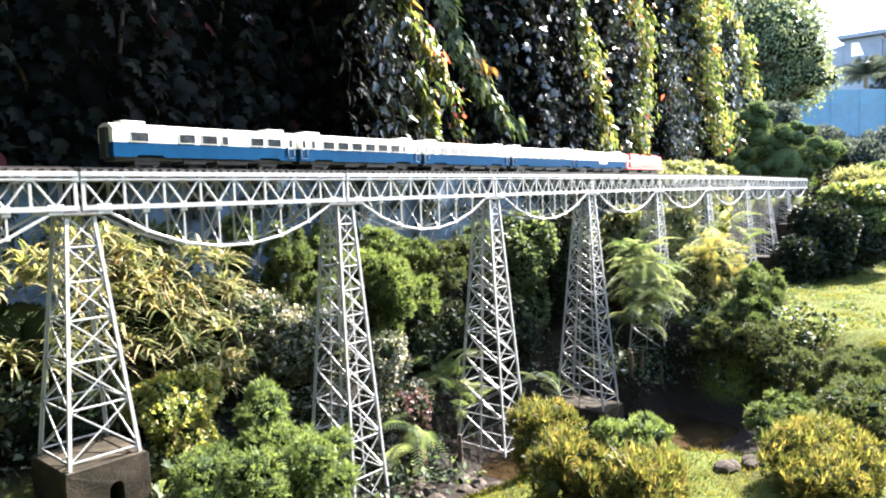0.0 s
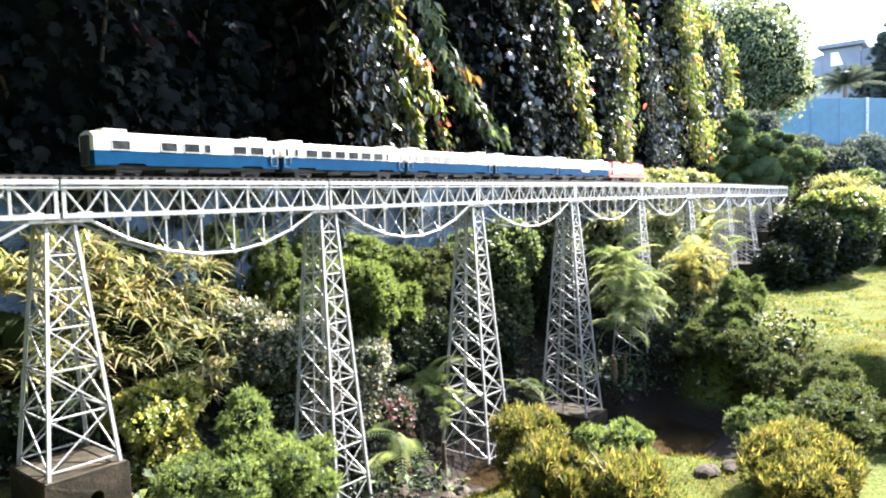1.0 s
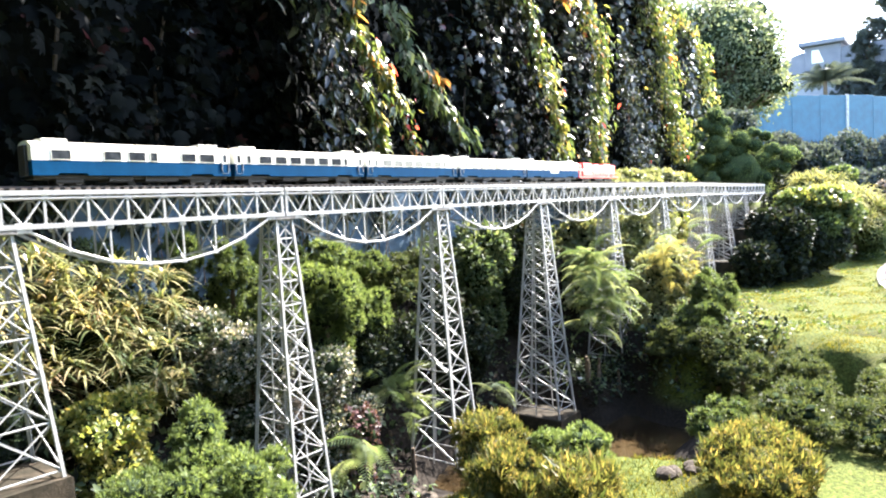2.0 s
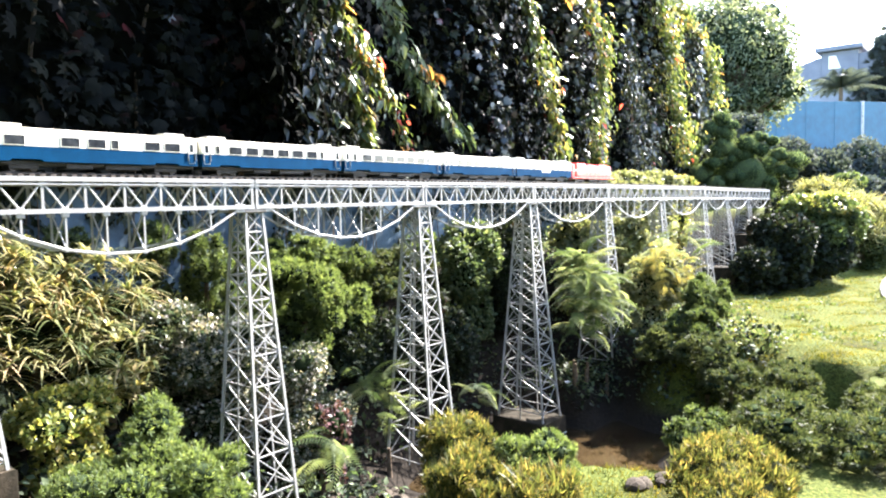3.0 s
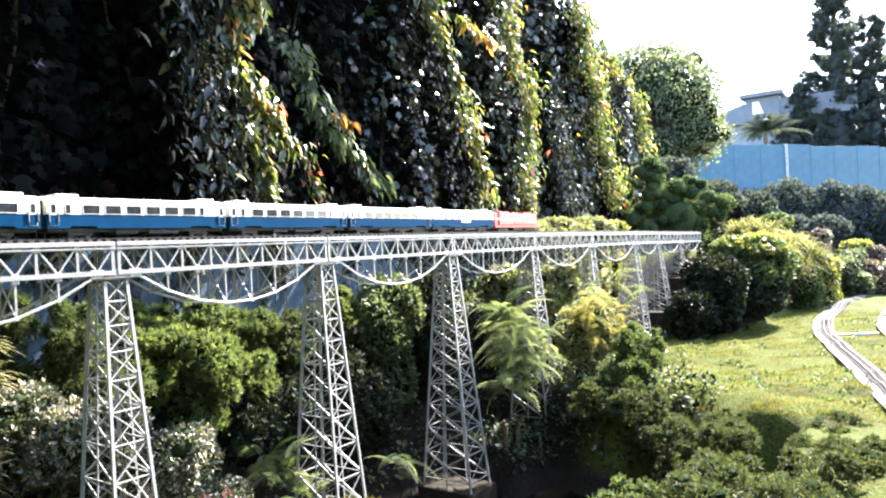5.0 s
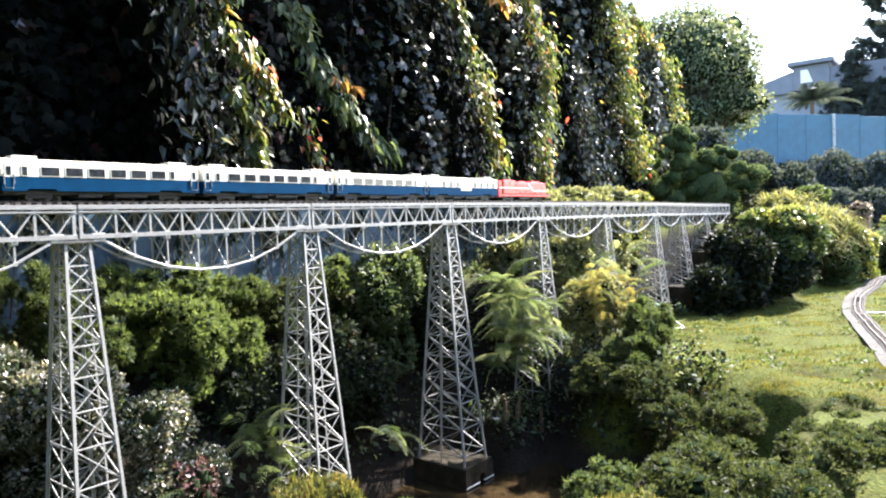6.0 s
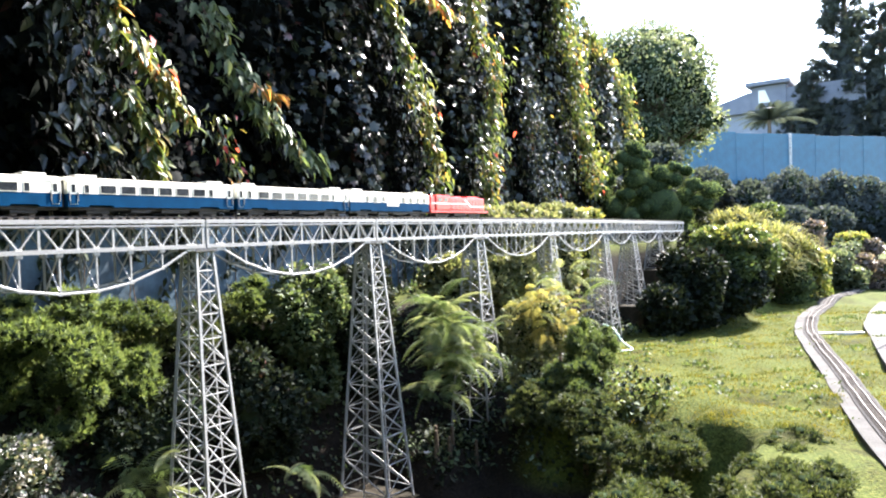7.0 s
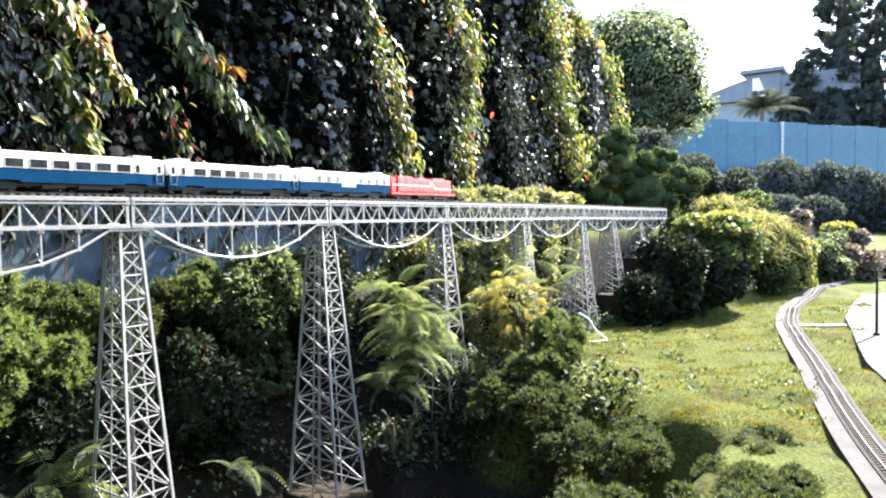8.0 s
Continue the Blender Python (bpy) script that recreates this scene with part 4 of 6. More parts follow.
# ---- shrubs and conifers ----
JUN = "dense green juniper shrub with feathery sprays"
JUNL = "bright light-green juniper, dense and billowing"
JUND = "dark green spreading juniper shrub"
GOLDL = "golden yellow-green conifer shrub with upright tips"
for k, (x, y, z, rx, ry, rz, lobes, mat, lab, dens, size) in enumerate([
        # on the bank behind the viaduct
        (-0.07, 1.04, 1.20, 0.16, 0.15, 0.30, 7, M_JUN, "columnar green juniper on the bank", 3600, 0.045),
        (0.20, 0.86, 1.12, 0.17, 0.16, 0.33, 7, M_JUN, "columnar green juniper on the bank", 3600, 0.045),
        (-0.55, 1.22, 1.30, 0.18, 0.15, 0.18, 6, M_JUN, JUN, 2700, 0.045),
        (0.55, 1.10, 1.05, 0.16, 0.15, 0.26, 6, M_JUN, JUN, 2700, 0.045),
        (0.98, 0.80, 0.78, 0.34, 0.28, 0.40, 14, M_JUN_LIGHT, JUNL, 2700, 0.052),
        (1.34, 0.84, 0.72, 0.30, 0.26, 0.36, 12, M_JUN_LIGHT, JUNL, 2700, 0.052),
        (0.72, 0.96, 1.10, 0.28, 0.24, 0.28, 10, M_JUN_LIGHT, JUNL, 2700, 0.052),
        (1.24, 1.02, 1.12, 0.26, 0.22, 0.22, 9, M_JUN_LIGHT, JUNL, 2700, 0.052),
        (0.36, 0.66, 0.86, 0.20, 0.18, 0.24, 8, M_JUN, JUN, 2700, 0.048),
        (2.25, 1.05, 0.95, 0.24, 0.20, 0.24, 8, M_JUN_DARK, JUND, 2300, 0.050),
        (1.63, 1.02, 1.02, 0.24, 0.22, 0.22, 8, M_JUN, JUN, 2700, 0.050),
        (1.95, 0.98, 0.86, 0.26, 0.22, 0.30, 8, M_JUN_DARK, JUND, 2300, 0.050),
        (2.60, 1.02, 1.06, 0.21, 0.19, 0.27, 9, M_JUN_LIGHT, "columnar green juniper on the bank", 3200, 0.045),
        # below the viaduct
        (-0.72, -0.14, 0.48, 0.17, 0.17, 0.15, 7, M_JUN_LIGHT, JUNL, 3900, 0.042),
        (-0.96, -0.30, 0.28, 0.32, 0.28, 0.22, 11, M_JUN_LIGHT, JUNL, 3900, 0.042),
        (-0.66, -0.38, 0.24, 0.26, 0.24, 0.24, 10, M_JUN_LIGHT, JUNL, 3900, 0.042),
        (0.60, -0.95, 0.14, 0.24, 0.21, 0.19, 9, M_GOLD, GOLDL, 6200, 0.033),
        (0.14, -1.38, 0.17, 0.20, 0.19, 0.19, 8, M_GOLD, GOLDL, 6200, 0.033),
        (0.43, -1.58, 0.26, 0.22, 0.20, 0.18, 9, M_JUN_LIGHT, JUNL, 3800, 0.042),
        (0.10, -1.82, 0.20, 0.25, 0.20, 0.17, 9, M_GOLD, GOLDL, 6200, 0.033),
        # beside the pool
        (1.60, -1.98, 0.16, 0.22, 0.20, 0.18, 9, M_JUN, JUN, 2700, 0.042),
        (1.80, -2.36, 0.22, 0.36, 0.26, 0.20, 12, M_JUN_DARK, JUND, 2300, 0.045),
        (1.10, -2.30, 0.14, 0.36, 0.26, 0.19, 11, M_GOLD, GOLDL, 5600, 0.035),
        (2.55, -2.77, 0.18, 0.26, 0.24, 0.20, 8, M_JUN_DARK, JUND, 2300, 0.045),
        (3.46, -2.62, 0.04, 0.20, 0.18, 0.15, 8, M_JUN_DARK, JUND, 2300, 0.045),
        (3.70, -2.00, -0.01, 0.28, 0.22, 0.18, 11, M_JUN_DARK, JUND, 2300, 0.045),
        (3.80, -1.50, -0.06, 0.28, 0.24, 0.20, 10, M_JUN_DARK, JUND, 2300, 0.045),
        (4.02, -1.22, 0.10, 0.30, 0.26, 0.24, 10, M_JUN_DARK, JUND, 2300, 0.045),
        (4.15, -0.84, 0.10, 0.40, 0.32, 0.26, 10, M_JUN_DARK, JUND, 2300, 0.050),
        (4.40, -0.95, 0.28, 0.30, 0.26, 0.22, 9, M_JUN, JUN, 2700, 0.050),
        (4.72, -0.98, 0.46, 0.26, 0.24, 0.36, 10, M_JUN, "rounded upright green juniper at the lawn's edge", 3400, 0.045),
        (4.10, -1.92, -0.02, 0.26, 0.22, 0.18, 9, M_JUN_DARK, JUND, 2300, 0.045),
        (2.35, -2.30, 0.12, 0.28, 0.26, 0.20, 9, M_JUN_DARK, JUND, 2300, 0.045),
        (3.15, -2.90, 0.08, 0.36, 0.28, 0.20, 11, M_JUN_DARK, JUND, 2300, 0.045),
        (4.05, -2.72, 0.04, 0.30, 0.24, 0.17, 9, M_JUN_DARK, JUND, 2300, 0.045),
        (2.02, -2.72, 0.14, 0.30, 0.24, 0.19, 9, M_JUN_DARK, JUND, 2300, 0.045),
]):
    bush("conifer_shrub", lab, "shrub", heap(x, y, z, rx, ry, rz, lobes, 100 + k, mat in (M_JUN_DARK, M_JUN) or y > 0.5) + [(a, b, c, d * f_, e * f_, h) for a, b, c, d, e, h in skirt(x, y, z, rx, ry, rz) for f_ in (1.0 if mat is not M_JUN_DARK or x < 2.7 else 0.62,)], mat, dens, size, up=2.0 if mat is M_GOLD else 0.55, wild=0.35 if mat is M_GOLD else 0.45, group="conifer shrubs", core=0.62 if mat is M_GOLD else (0.55 if mat is M_JUN_LIGHT else 0.48), inside=M_CORE_GOLD if mat is M_GOLD else None)

VARL = "small-leaved variegated shrub with glossy pinkish-white leaves"
for k, (x, y, z, rx, ry, rz, lobes, mat, lab, dens, size) in enumerate([
        (-0.23, 0.72, 0.72, 0.29, 0.24, 0.24, 9, M_VARIEG, VARL, 5200, 0.030),
        (0.05, 0.48, 0.57, 0.36, 0.28, 0.28, 10, M_VARIEG, VARL, 5200, 0.030),
        (0.43, 0.24, 0.44, 0.24, 0.20, 0.24, 8, M_VARIEG, VARL, 5200, 0.030),
        (0.62, 0.30, 0.05, 0.30, 0.24, 0.26, 8, M_VARIEG, VARL, 5200, 0.030),
        (-0.95, 0.30, 0.50, 0.26, 0.22, 0.18, 8, M_YLEAF, "yellow-green broad-leaved shrub with glossy leaves", 4600, 0.036),
        # the next three fill the shadow at the foot with dark-coloured leaves
        (-2.05, 0.42, 0.50, 0.34, 0.26, 0.36, 8, M_VINE, "leafy shrub added by the viaduct foot, coloured dark to stand for shade", 2400, 0.05),
        (-2.20, 0.66, 0.80, 0.50, 0.26, 0.40, 8, M_VINE, "leafy shrub added by the viaduct foot, coloured dark to stand for shade", 2000, 0.055),
        (-1.55, 0.62, 0.48, 0.40, 0.26, 0.32, 8, M_VINE, "leafy shrub added by the viaduct foot, coloured dark to stand for shade", 2400, 0.05),
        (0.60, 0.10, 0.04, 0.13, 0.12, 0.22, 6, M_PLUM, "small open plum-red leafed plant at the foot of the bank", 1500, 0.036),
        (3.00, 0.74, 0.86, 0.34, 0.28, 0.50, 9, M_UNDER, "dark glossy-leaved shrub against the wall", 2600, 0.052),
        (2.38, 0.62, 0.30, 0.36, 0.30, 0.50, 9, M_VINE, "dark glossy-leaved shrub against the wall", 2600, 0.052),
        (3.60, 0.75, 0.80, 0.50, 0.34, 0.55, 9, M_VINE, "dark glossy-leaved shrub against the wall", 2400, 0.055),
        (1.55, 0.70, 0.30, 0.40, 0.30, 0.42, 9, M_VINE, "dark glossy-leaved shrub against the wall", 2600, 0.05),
        (4.70, 0.45, 1.00, 0.45, 0.30, 0.36, 9, M_PALE, "pale-leaved shrub under the viaduct", 1700, 0.065),
        (5.60, 0.35, 1.00, 0.42, 0.30, 0.34, 9, M_PALE, "pale-leaved shrub under the viaduct", 1600, 0.070),
        (4.72, -0.42, 0.60, 0.34, 0.28, 0.36, 9, M_PALE, "yellow-green feathery shrub under the viaduct", 3000, 0.042),
        (9.85, -0.97, 1.00, 0.62, 0.66, 0.54, 16, M_JUN, "large rounded leafy shrub at the end of the viaduct", 1500, 0.065),
        # dark leaves for the shade under the end shrub and by the abutment
        (9.60, -0.94, 0.60, 0.58, 0.58, 0.48, 12, M_VINE, "lower leaves of the large end shrub, coloured dark as its shaded side", 800, 0.085),
        (9.10, -0.48, 0.72, 0.42, 0.34, 0.55, 10, M_VINE, "leafy shrub added beside the abutment, dark colour standing for shade", 900, 0.085),
        (8.95, -0.80, 0.70, 0.50, 0.40, 0.58, 10, M_VINE, "leafy shrub added beside the abutment, dark colour standing for shade", 900, 0.085),
        (8.35, -0.50, 0.42, 0.42, 0.30, 0.38, 9, M_VINE, "leafy shrub added beside the abutment, dark colour standing for shade", 900, 0.085),
        (10.0, -0.52, 0.95, 0.50, 0.40, 0.55, 10, M_VINE, "leafy shrub added beside the abutment, dark colour standing for shade", 900, 0.085),
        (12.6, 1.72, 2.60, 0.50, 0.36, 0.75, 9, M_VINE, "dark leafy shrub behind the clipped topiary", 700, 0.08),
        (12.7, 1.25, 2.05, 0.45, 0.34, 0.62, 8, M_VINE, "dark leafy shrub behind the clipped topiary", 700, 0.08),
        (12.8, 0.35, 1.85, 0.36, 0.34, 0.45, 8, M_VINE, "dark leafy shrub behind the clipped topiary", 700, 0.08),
        (9.92, -0.98, 1.34, 0.54, 0.56, 0.24, 11, M_YLEAF, "yellow-green leafy layer on top of the large shrub", 1300, 0.065),
        (6.30, 0.62, 1.70, 0.34, 0.26, 0.22, 9, M_PALE, "pale leafy shrub behind the rails", 1500, 0.070),
        (7.00, 0.70, 1.72, 0.40, 0.26, 0.20, 9, M_PALE, "pale leafy shrub behind the rails", 1400, 0.070),
        (7.80, 0.72, 1.72, 0.42, 0.26, 0.22, 9, M_PALE, "pale leafy shrub behind the rails", 1300, 0.070),
        (8.60, 0.80, 1.68, 0.45, 0.28, 0.22, 9, M_YLEAF, "leafy yellow-green shrub behind the rails", 1200, 0.070),
        (5.60, 0.55, 1.66, 0.30, 0.24, 0.20, 8, M_PALE, "pale leafy shrub behind the rails", 1500, 0.070),
        (12.95, -1.74, 0.72, 0.36, 0.30, 0.42, 9, M_YLEAF, "yellow-green shrub at the garden's edge", 1100, 0.070),
        (12.40, -1.42, 0.52, 0.36, 0.36, 0.42, 9, M_JUN, "rounded green shrub at the garden's edge", 1000, 0.070),
        (12.75, -1.10, 0.62, 0.42, 0.36, 0.50, 10, M_PALE, "pale yellow-green shrub under the arching grass", 900, 0.080),
        (13.60, -0.81, 1.72, 0.34, 0.38, 0.26, 9, M_JUN, "low rounded green shrub behind the arching grass", 1000, 0.070),
        (15.02, -1.47, 1.40, 0.26, 0.22, 0.24, 7, M_PINK, "pinkish shrub in the far garden", 900, 0.075),
        (16.00, -2.02, 1.16, 0.44, 0.30, 0.20, 8, M_YLEAF, "yellow-green shrub in the far garden", 800, 0.08),
        (15.40, -2.00, 0.92, 0.42, 0.28, 0.24, 8, M_TREE, "olive-green shrub in the far garden", 800, 0.08),
        (15.90, -2.36, 0.98, 0.36, 0.26, 0.20, 8, M_PINK, "pinkish shrub in the far garden", 800, 0.08),
        (15.20, -2.30, 0.68, 0.36, 0.25, 0.22, 8, M_PINK, "pinkish shrub in the far garden", 800, 0.08),
        (15.20, -2.62, 0.56, 0.36, 0.26, 0.22, 8, M_PINK, "pinkish shrub in the far garden", 800, 0.08),
        (14.80, -1.88, 0.75, 0.34, 0.28, 0.28, 8, M_TREE, "olive-green shrub in the far garden", 800, 0.08),
        (14.70, -2.18, 0.46, 0.36, 0.26, 0.22, 8, M_TREE, "olive-green shrub in the far garden", 800, 0.08),
        (16.00, -2.95, 0.60, 0.50, 0.36, 0.22, 8, M_PINK, "pinkish shrub in the far garden", 700, 0.08),
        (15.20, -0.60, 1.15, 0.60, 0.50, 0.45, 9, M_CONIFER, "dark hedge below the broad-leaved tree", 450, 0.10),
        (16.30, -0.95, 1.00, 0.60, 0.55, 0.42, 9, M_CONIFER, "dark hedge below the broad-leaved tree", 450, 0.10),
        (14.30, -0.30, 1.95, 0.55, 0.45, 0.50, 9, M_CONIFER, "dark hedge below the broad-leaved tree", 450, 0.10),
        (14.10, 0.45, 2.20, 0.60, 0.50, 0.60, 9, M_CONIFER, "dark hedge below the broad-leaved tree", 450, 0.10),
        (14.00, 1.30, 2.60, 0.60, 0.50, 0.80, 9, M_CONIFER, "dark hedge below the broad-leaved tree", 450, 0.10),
]):
    bush("leafy_shrub", lab, "shrub", heap(x, y, z, rx, ry, rz, lobes, 300 + k) + skirt(x, y, z, rx, ry, rz), mat, dens, size, up=0.3, wild=0.7, style="leaf", group="leafy shrubs", core=0.58)

# clipped ball topiary beyond the viaduct
CLUMPS = [(1.02, 3.05, 0.19), (1.20, 2.88, 0.17), (0.81, 2.92, 0.14), (0.98, 2.75, 0.24), (0.59, 2.55, 0.22), (1.48, 2.52, 0.23), (1.27, 2.69, 0.17),
          (1.53, 2.31, 0.21), (1.38, 2.00, 0.28), (0.96, 2.48, 0.28), (0.69, 2.35, 0.25), (0.86, 2.21, 0.19), (0.79, 1.96, 0.28), (0.49, 1.99, 0.24),
          (0.37, 2.42, 0.19), (0.27, 2.13, 0.20), (0.12, 2.32, 0.19), (0.06, 2.03, 0.16), (-0.16, 2.22, 0.23), (-0.10, 1.96, 0.15), (1.76, 1.95, 0.21),
          (1.11, 2.20, 0.21), (0.20, 2.59, 0.16), (0.39, 2.67, 0.16), (1.11, 1.80, 0.24), (0.25, 1.79, 0.21), (1.54, 2.90, 0.17), (1.73, 2.47, 0.20)]
_pick = np.random.default_rng(41)
_lobes = [(11.75, 0.75, 1.95, 0.30, 0.62, 0.55), (11.9, 0.6, 1.45, 0.30, 0.60, 0.45)]
for _y, _z, _r in CLUMPS:
    _x, _tall = 11.0 + 1.1 * (1.78 - _y) / 1.94 + _pick.uniform(-0.06, 0.10), _pick.uniform(0.72, 1.12)
    _lobes.append((_x, _y, _z, _r * 0.90, _r * 0.90, _r * 0.90 * _tall))
    for _k in range(3):
        _d = unit(_pick.normal(size=3) * np.array([1, 1, 0.7]) + np.array([-0.5, -0.2, 0.1]))
        _s = _r * _pick.uniform(0.42, 0.62)
        _lobes.append((_x + _d[0] * _r * 0.55, _y + _d[1] * _r * 0.55, _z + _d[2] * _r * 0.5, _s, _s, _s * 0.9))
bush("topiary_shrub", "cloud-pruned green topiary shrub of clipped clumps", "topiary", _lobes, M_JUN_LIGHT, 1900, 0.030, up=0.45, wild=0.36, core=0.82, inside=M_CORE_GREEN)

# low undergrowth over the damp banks
n = 17000
ux = np.concatenate([rng.uniform(-3.2, 8.5, n), rng.uniform(3.2, 4.8, 3500)])
uy = np.concatenate([rng.uniform(-0.25, 1.4, n), rng.uniform(-1.7, 0.2, 3500)])
ug = height(ux, uy)
keep = (ug > -0.47) & ((ux > -1.78) | (uy > 0.45)) & (np.sin(ux * 3.1) * np.cos(uy * 4.3 + ux) > -0.75) & ~((np.abs(ux + 1.5) < 0.24) & (np.abs(uy - 0.08) < 0.27))
ux, uy, ug = ux[keep], uy[keep], ug[keep]
m = len(ux)
tall = 0.03 + 0.20 * (0.5 + 0.5 * np.sin(ux * 5.3 + 2 * np.sin(uy * 4))) * rng.uniform(0, 1, m)
up_ = np.stack([ux, uy, ug + tall], 1)
half = rng.uniform(0, 1, m) < 0.62
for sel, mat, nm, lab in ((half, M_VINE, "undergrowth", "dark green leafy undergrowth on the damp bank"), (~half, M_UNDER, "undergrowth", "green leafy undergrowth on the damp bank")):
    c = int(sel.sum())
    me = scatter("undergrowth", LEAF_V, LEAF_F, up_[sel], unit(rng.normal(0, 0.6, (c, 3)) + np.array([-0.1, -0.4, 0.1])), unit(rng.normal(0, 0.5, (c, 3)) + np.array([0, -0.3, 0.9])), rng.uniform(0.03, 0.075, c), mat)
    tagged(new(nm, me), lab, "undergrowth", kind="stuff")


# ---- vines on the wall ----
def wall_face(x):
    return np.interp(x, [-6, 0, 1, 3, 7, 10, 13], [1.40, 1.40, 1.50, 1.60, 1.64, 1.68, 1.7])


def vine_top(x):
    return np.interp(x, [-8, 7.5, 9.0, 10.0, 11.5, 12.6], [6.7, 6.5, 6.15, 5.5, 4.65, 3.7])


n = 26000
px = rng.uniform(-5.5, 12.4, n)
pz = 1.76 + (vine_top(px) + 0.15 - 1.76) * rng.uniform(0, 1, n) ** 1.15
fold = 0.12 * np.sin(px * 2.6 + 0.5 * np.sin(pz * 1.7)) + 0.08 * np.sin(px * 6.1 + pz) + 0.07 * np.sin(px * 4.3 - 2.0 * pz) * np.sin(pz * 5.1 + px)
py = wall_face(px) + fold + rng.normal(0, 0.06, n)
pos = np.stack([px, np.minimum(py, 1.80), pz], 1)
along = unit(np.stack([rng.normal(0.05, 0.75, n), rng.normal(-0.35, 0.4, n), rng.normal(-0.7, 0.5, n)], 1))
nrm = unit(np.stack([rng.normal(0.1, 0.6, n), rng.normal(-0.9, 0.35, n), rng.normal(0.35, 0.45, n)], 1))
curtain = thing("wall_vine", "dense vine curtain covering the tall wall, shade put into its leaf colour", "climbing vine")
size_ = rng.uniform(0.07, 0.16, n)
# left leaves take the shade-dark colour, those past x 4 the sunny copy
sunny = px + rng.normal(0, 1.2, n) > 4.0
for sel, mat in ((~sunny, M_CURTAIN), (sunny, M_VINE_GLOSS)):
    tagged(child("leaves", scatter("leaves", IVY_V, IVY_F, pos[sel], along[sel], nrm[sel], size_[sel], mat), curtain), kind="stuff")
# unseen overhang of vine leaves at the wall's top, added to shade its face
n = 11000
px = rng.uniform(-5.5, 6.4, n)
py = rng.uniform(0.35, 1.9, n)
py = np.where(px > 2.9, 0.75 + (py - 0.35) * 0.74, py)
pz = np.interp(px, [-5, 2.5, 3.5, 6.5], [4.75, 4.75, 5.6, 5.9]) + 0.30 * np.sin(px * 1.9) * np.cos(py * 2.3) + rng.normal(0, 0.14, n) + 0.25 * (py - 0.8)
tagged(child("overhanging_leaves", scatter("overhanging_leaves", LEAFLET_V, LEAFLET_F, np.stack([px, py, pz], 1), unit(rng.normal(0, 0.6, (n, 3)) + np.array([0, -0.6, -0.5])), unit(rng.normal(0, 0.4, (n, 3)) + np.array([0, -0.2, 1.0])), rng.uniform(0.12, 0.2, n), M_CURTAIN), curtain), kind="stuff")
for k in range(26):
    x = -5.2 + k * 0.68
    bm = bmesh.new()
    prev = None
    y = float(wall_face(x)) + 0.2
    for s in range(9):
        z = 0.9 + s * 0.55
        if z > wall_top(x):
            break
        c = Vector((x + 0.12 * math.sin(s * 1.3 + k), y + 0.05 * math.sin(s * 0.9 + k * 2), z))
        if prev is not None:
            d = c - prev
            bmesh.ops.create_cone(bm, cap_ends=False, segments=6, radius1=0.014, radius2=0.012, depth=d.length, matrix=Matrix.Translation((c + prev) / 2) @ d.to_track_quat("Z", "Y").to_matrix().to_4x4())
        prev = c
    part("vine_stem", bm, M_BARK, curtain)

LEAF_ME = mesh_np("vine_leaf", CREEP_V, CREEP_F, M_VINE_OBJ)
LEAF_OR = mesh_np("orange_leaf", CREEP_V, CREEP_F, M_ORANGE)
LEAF_RD = mesh_np("red_leaf", CREEP_V, CREEP_F, M_REDLEAF)


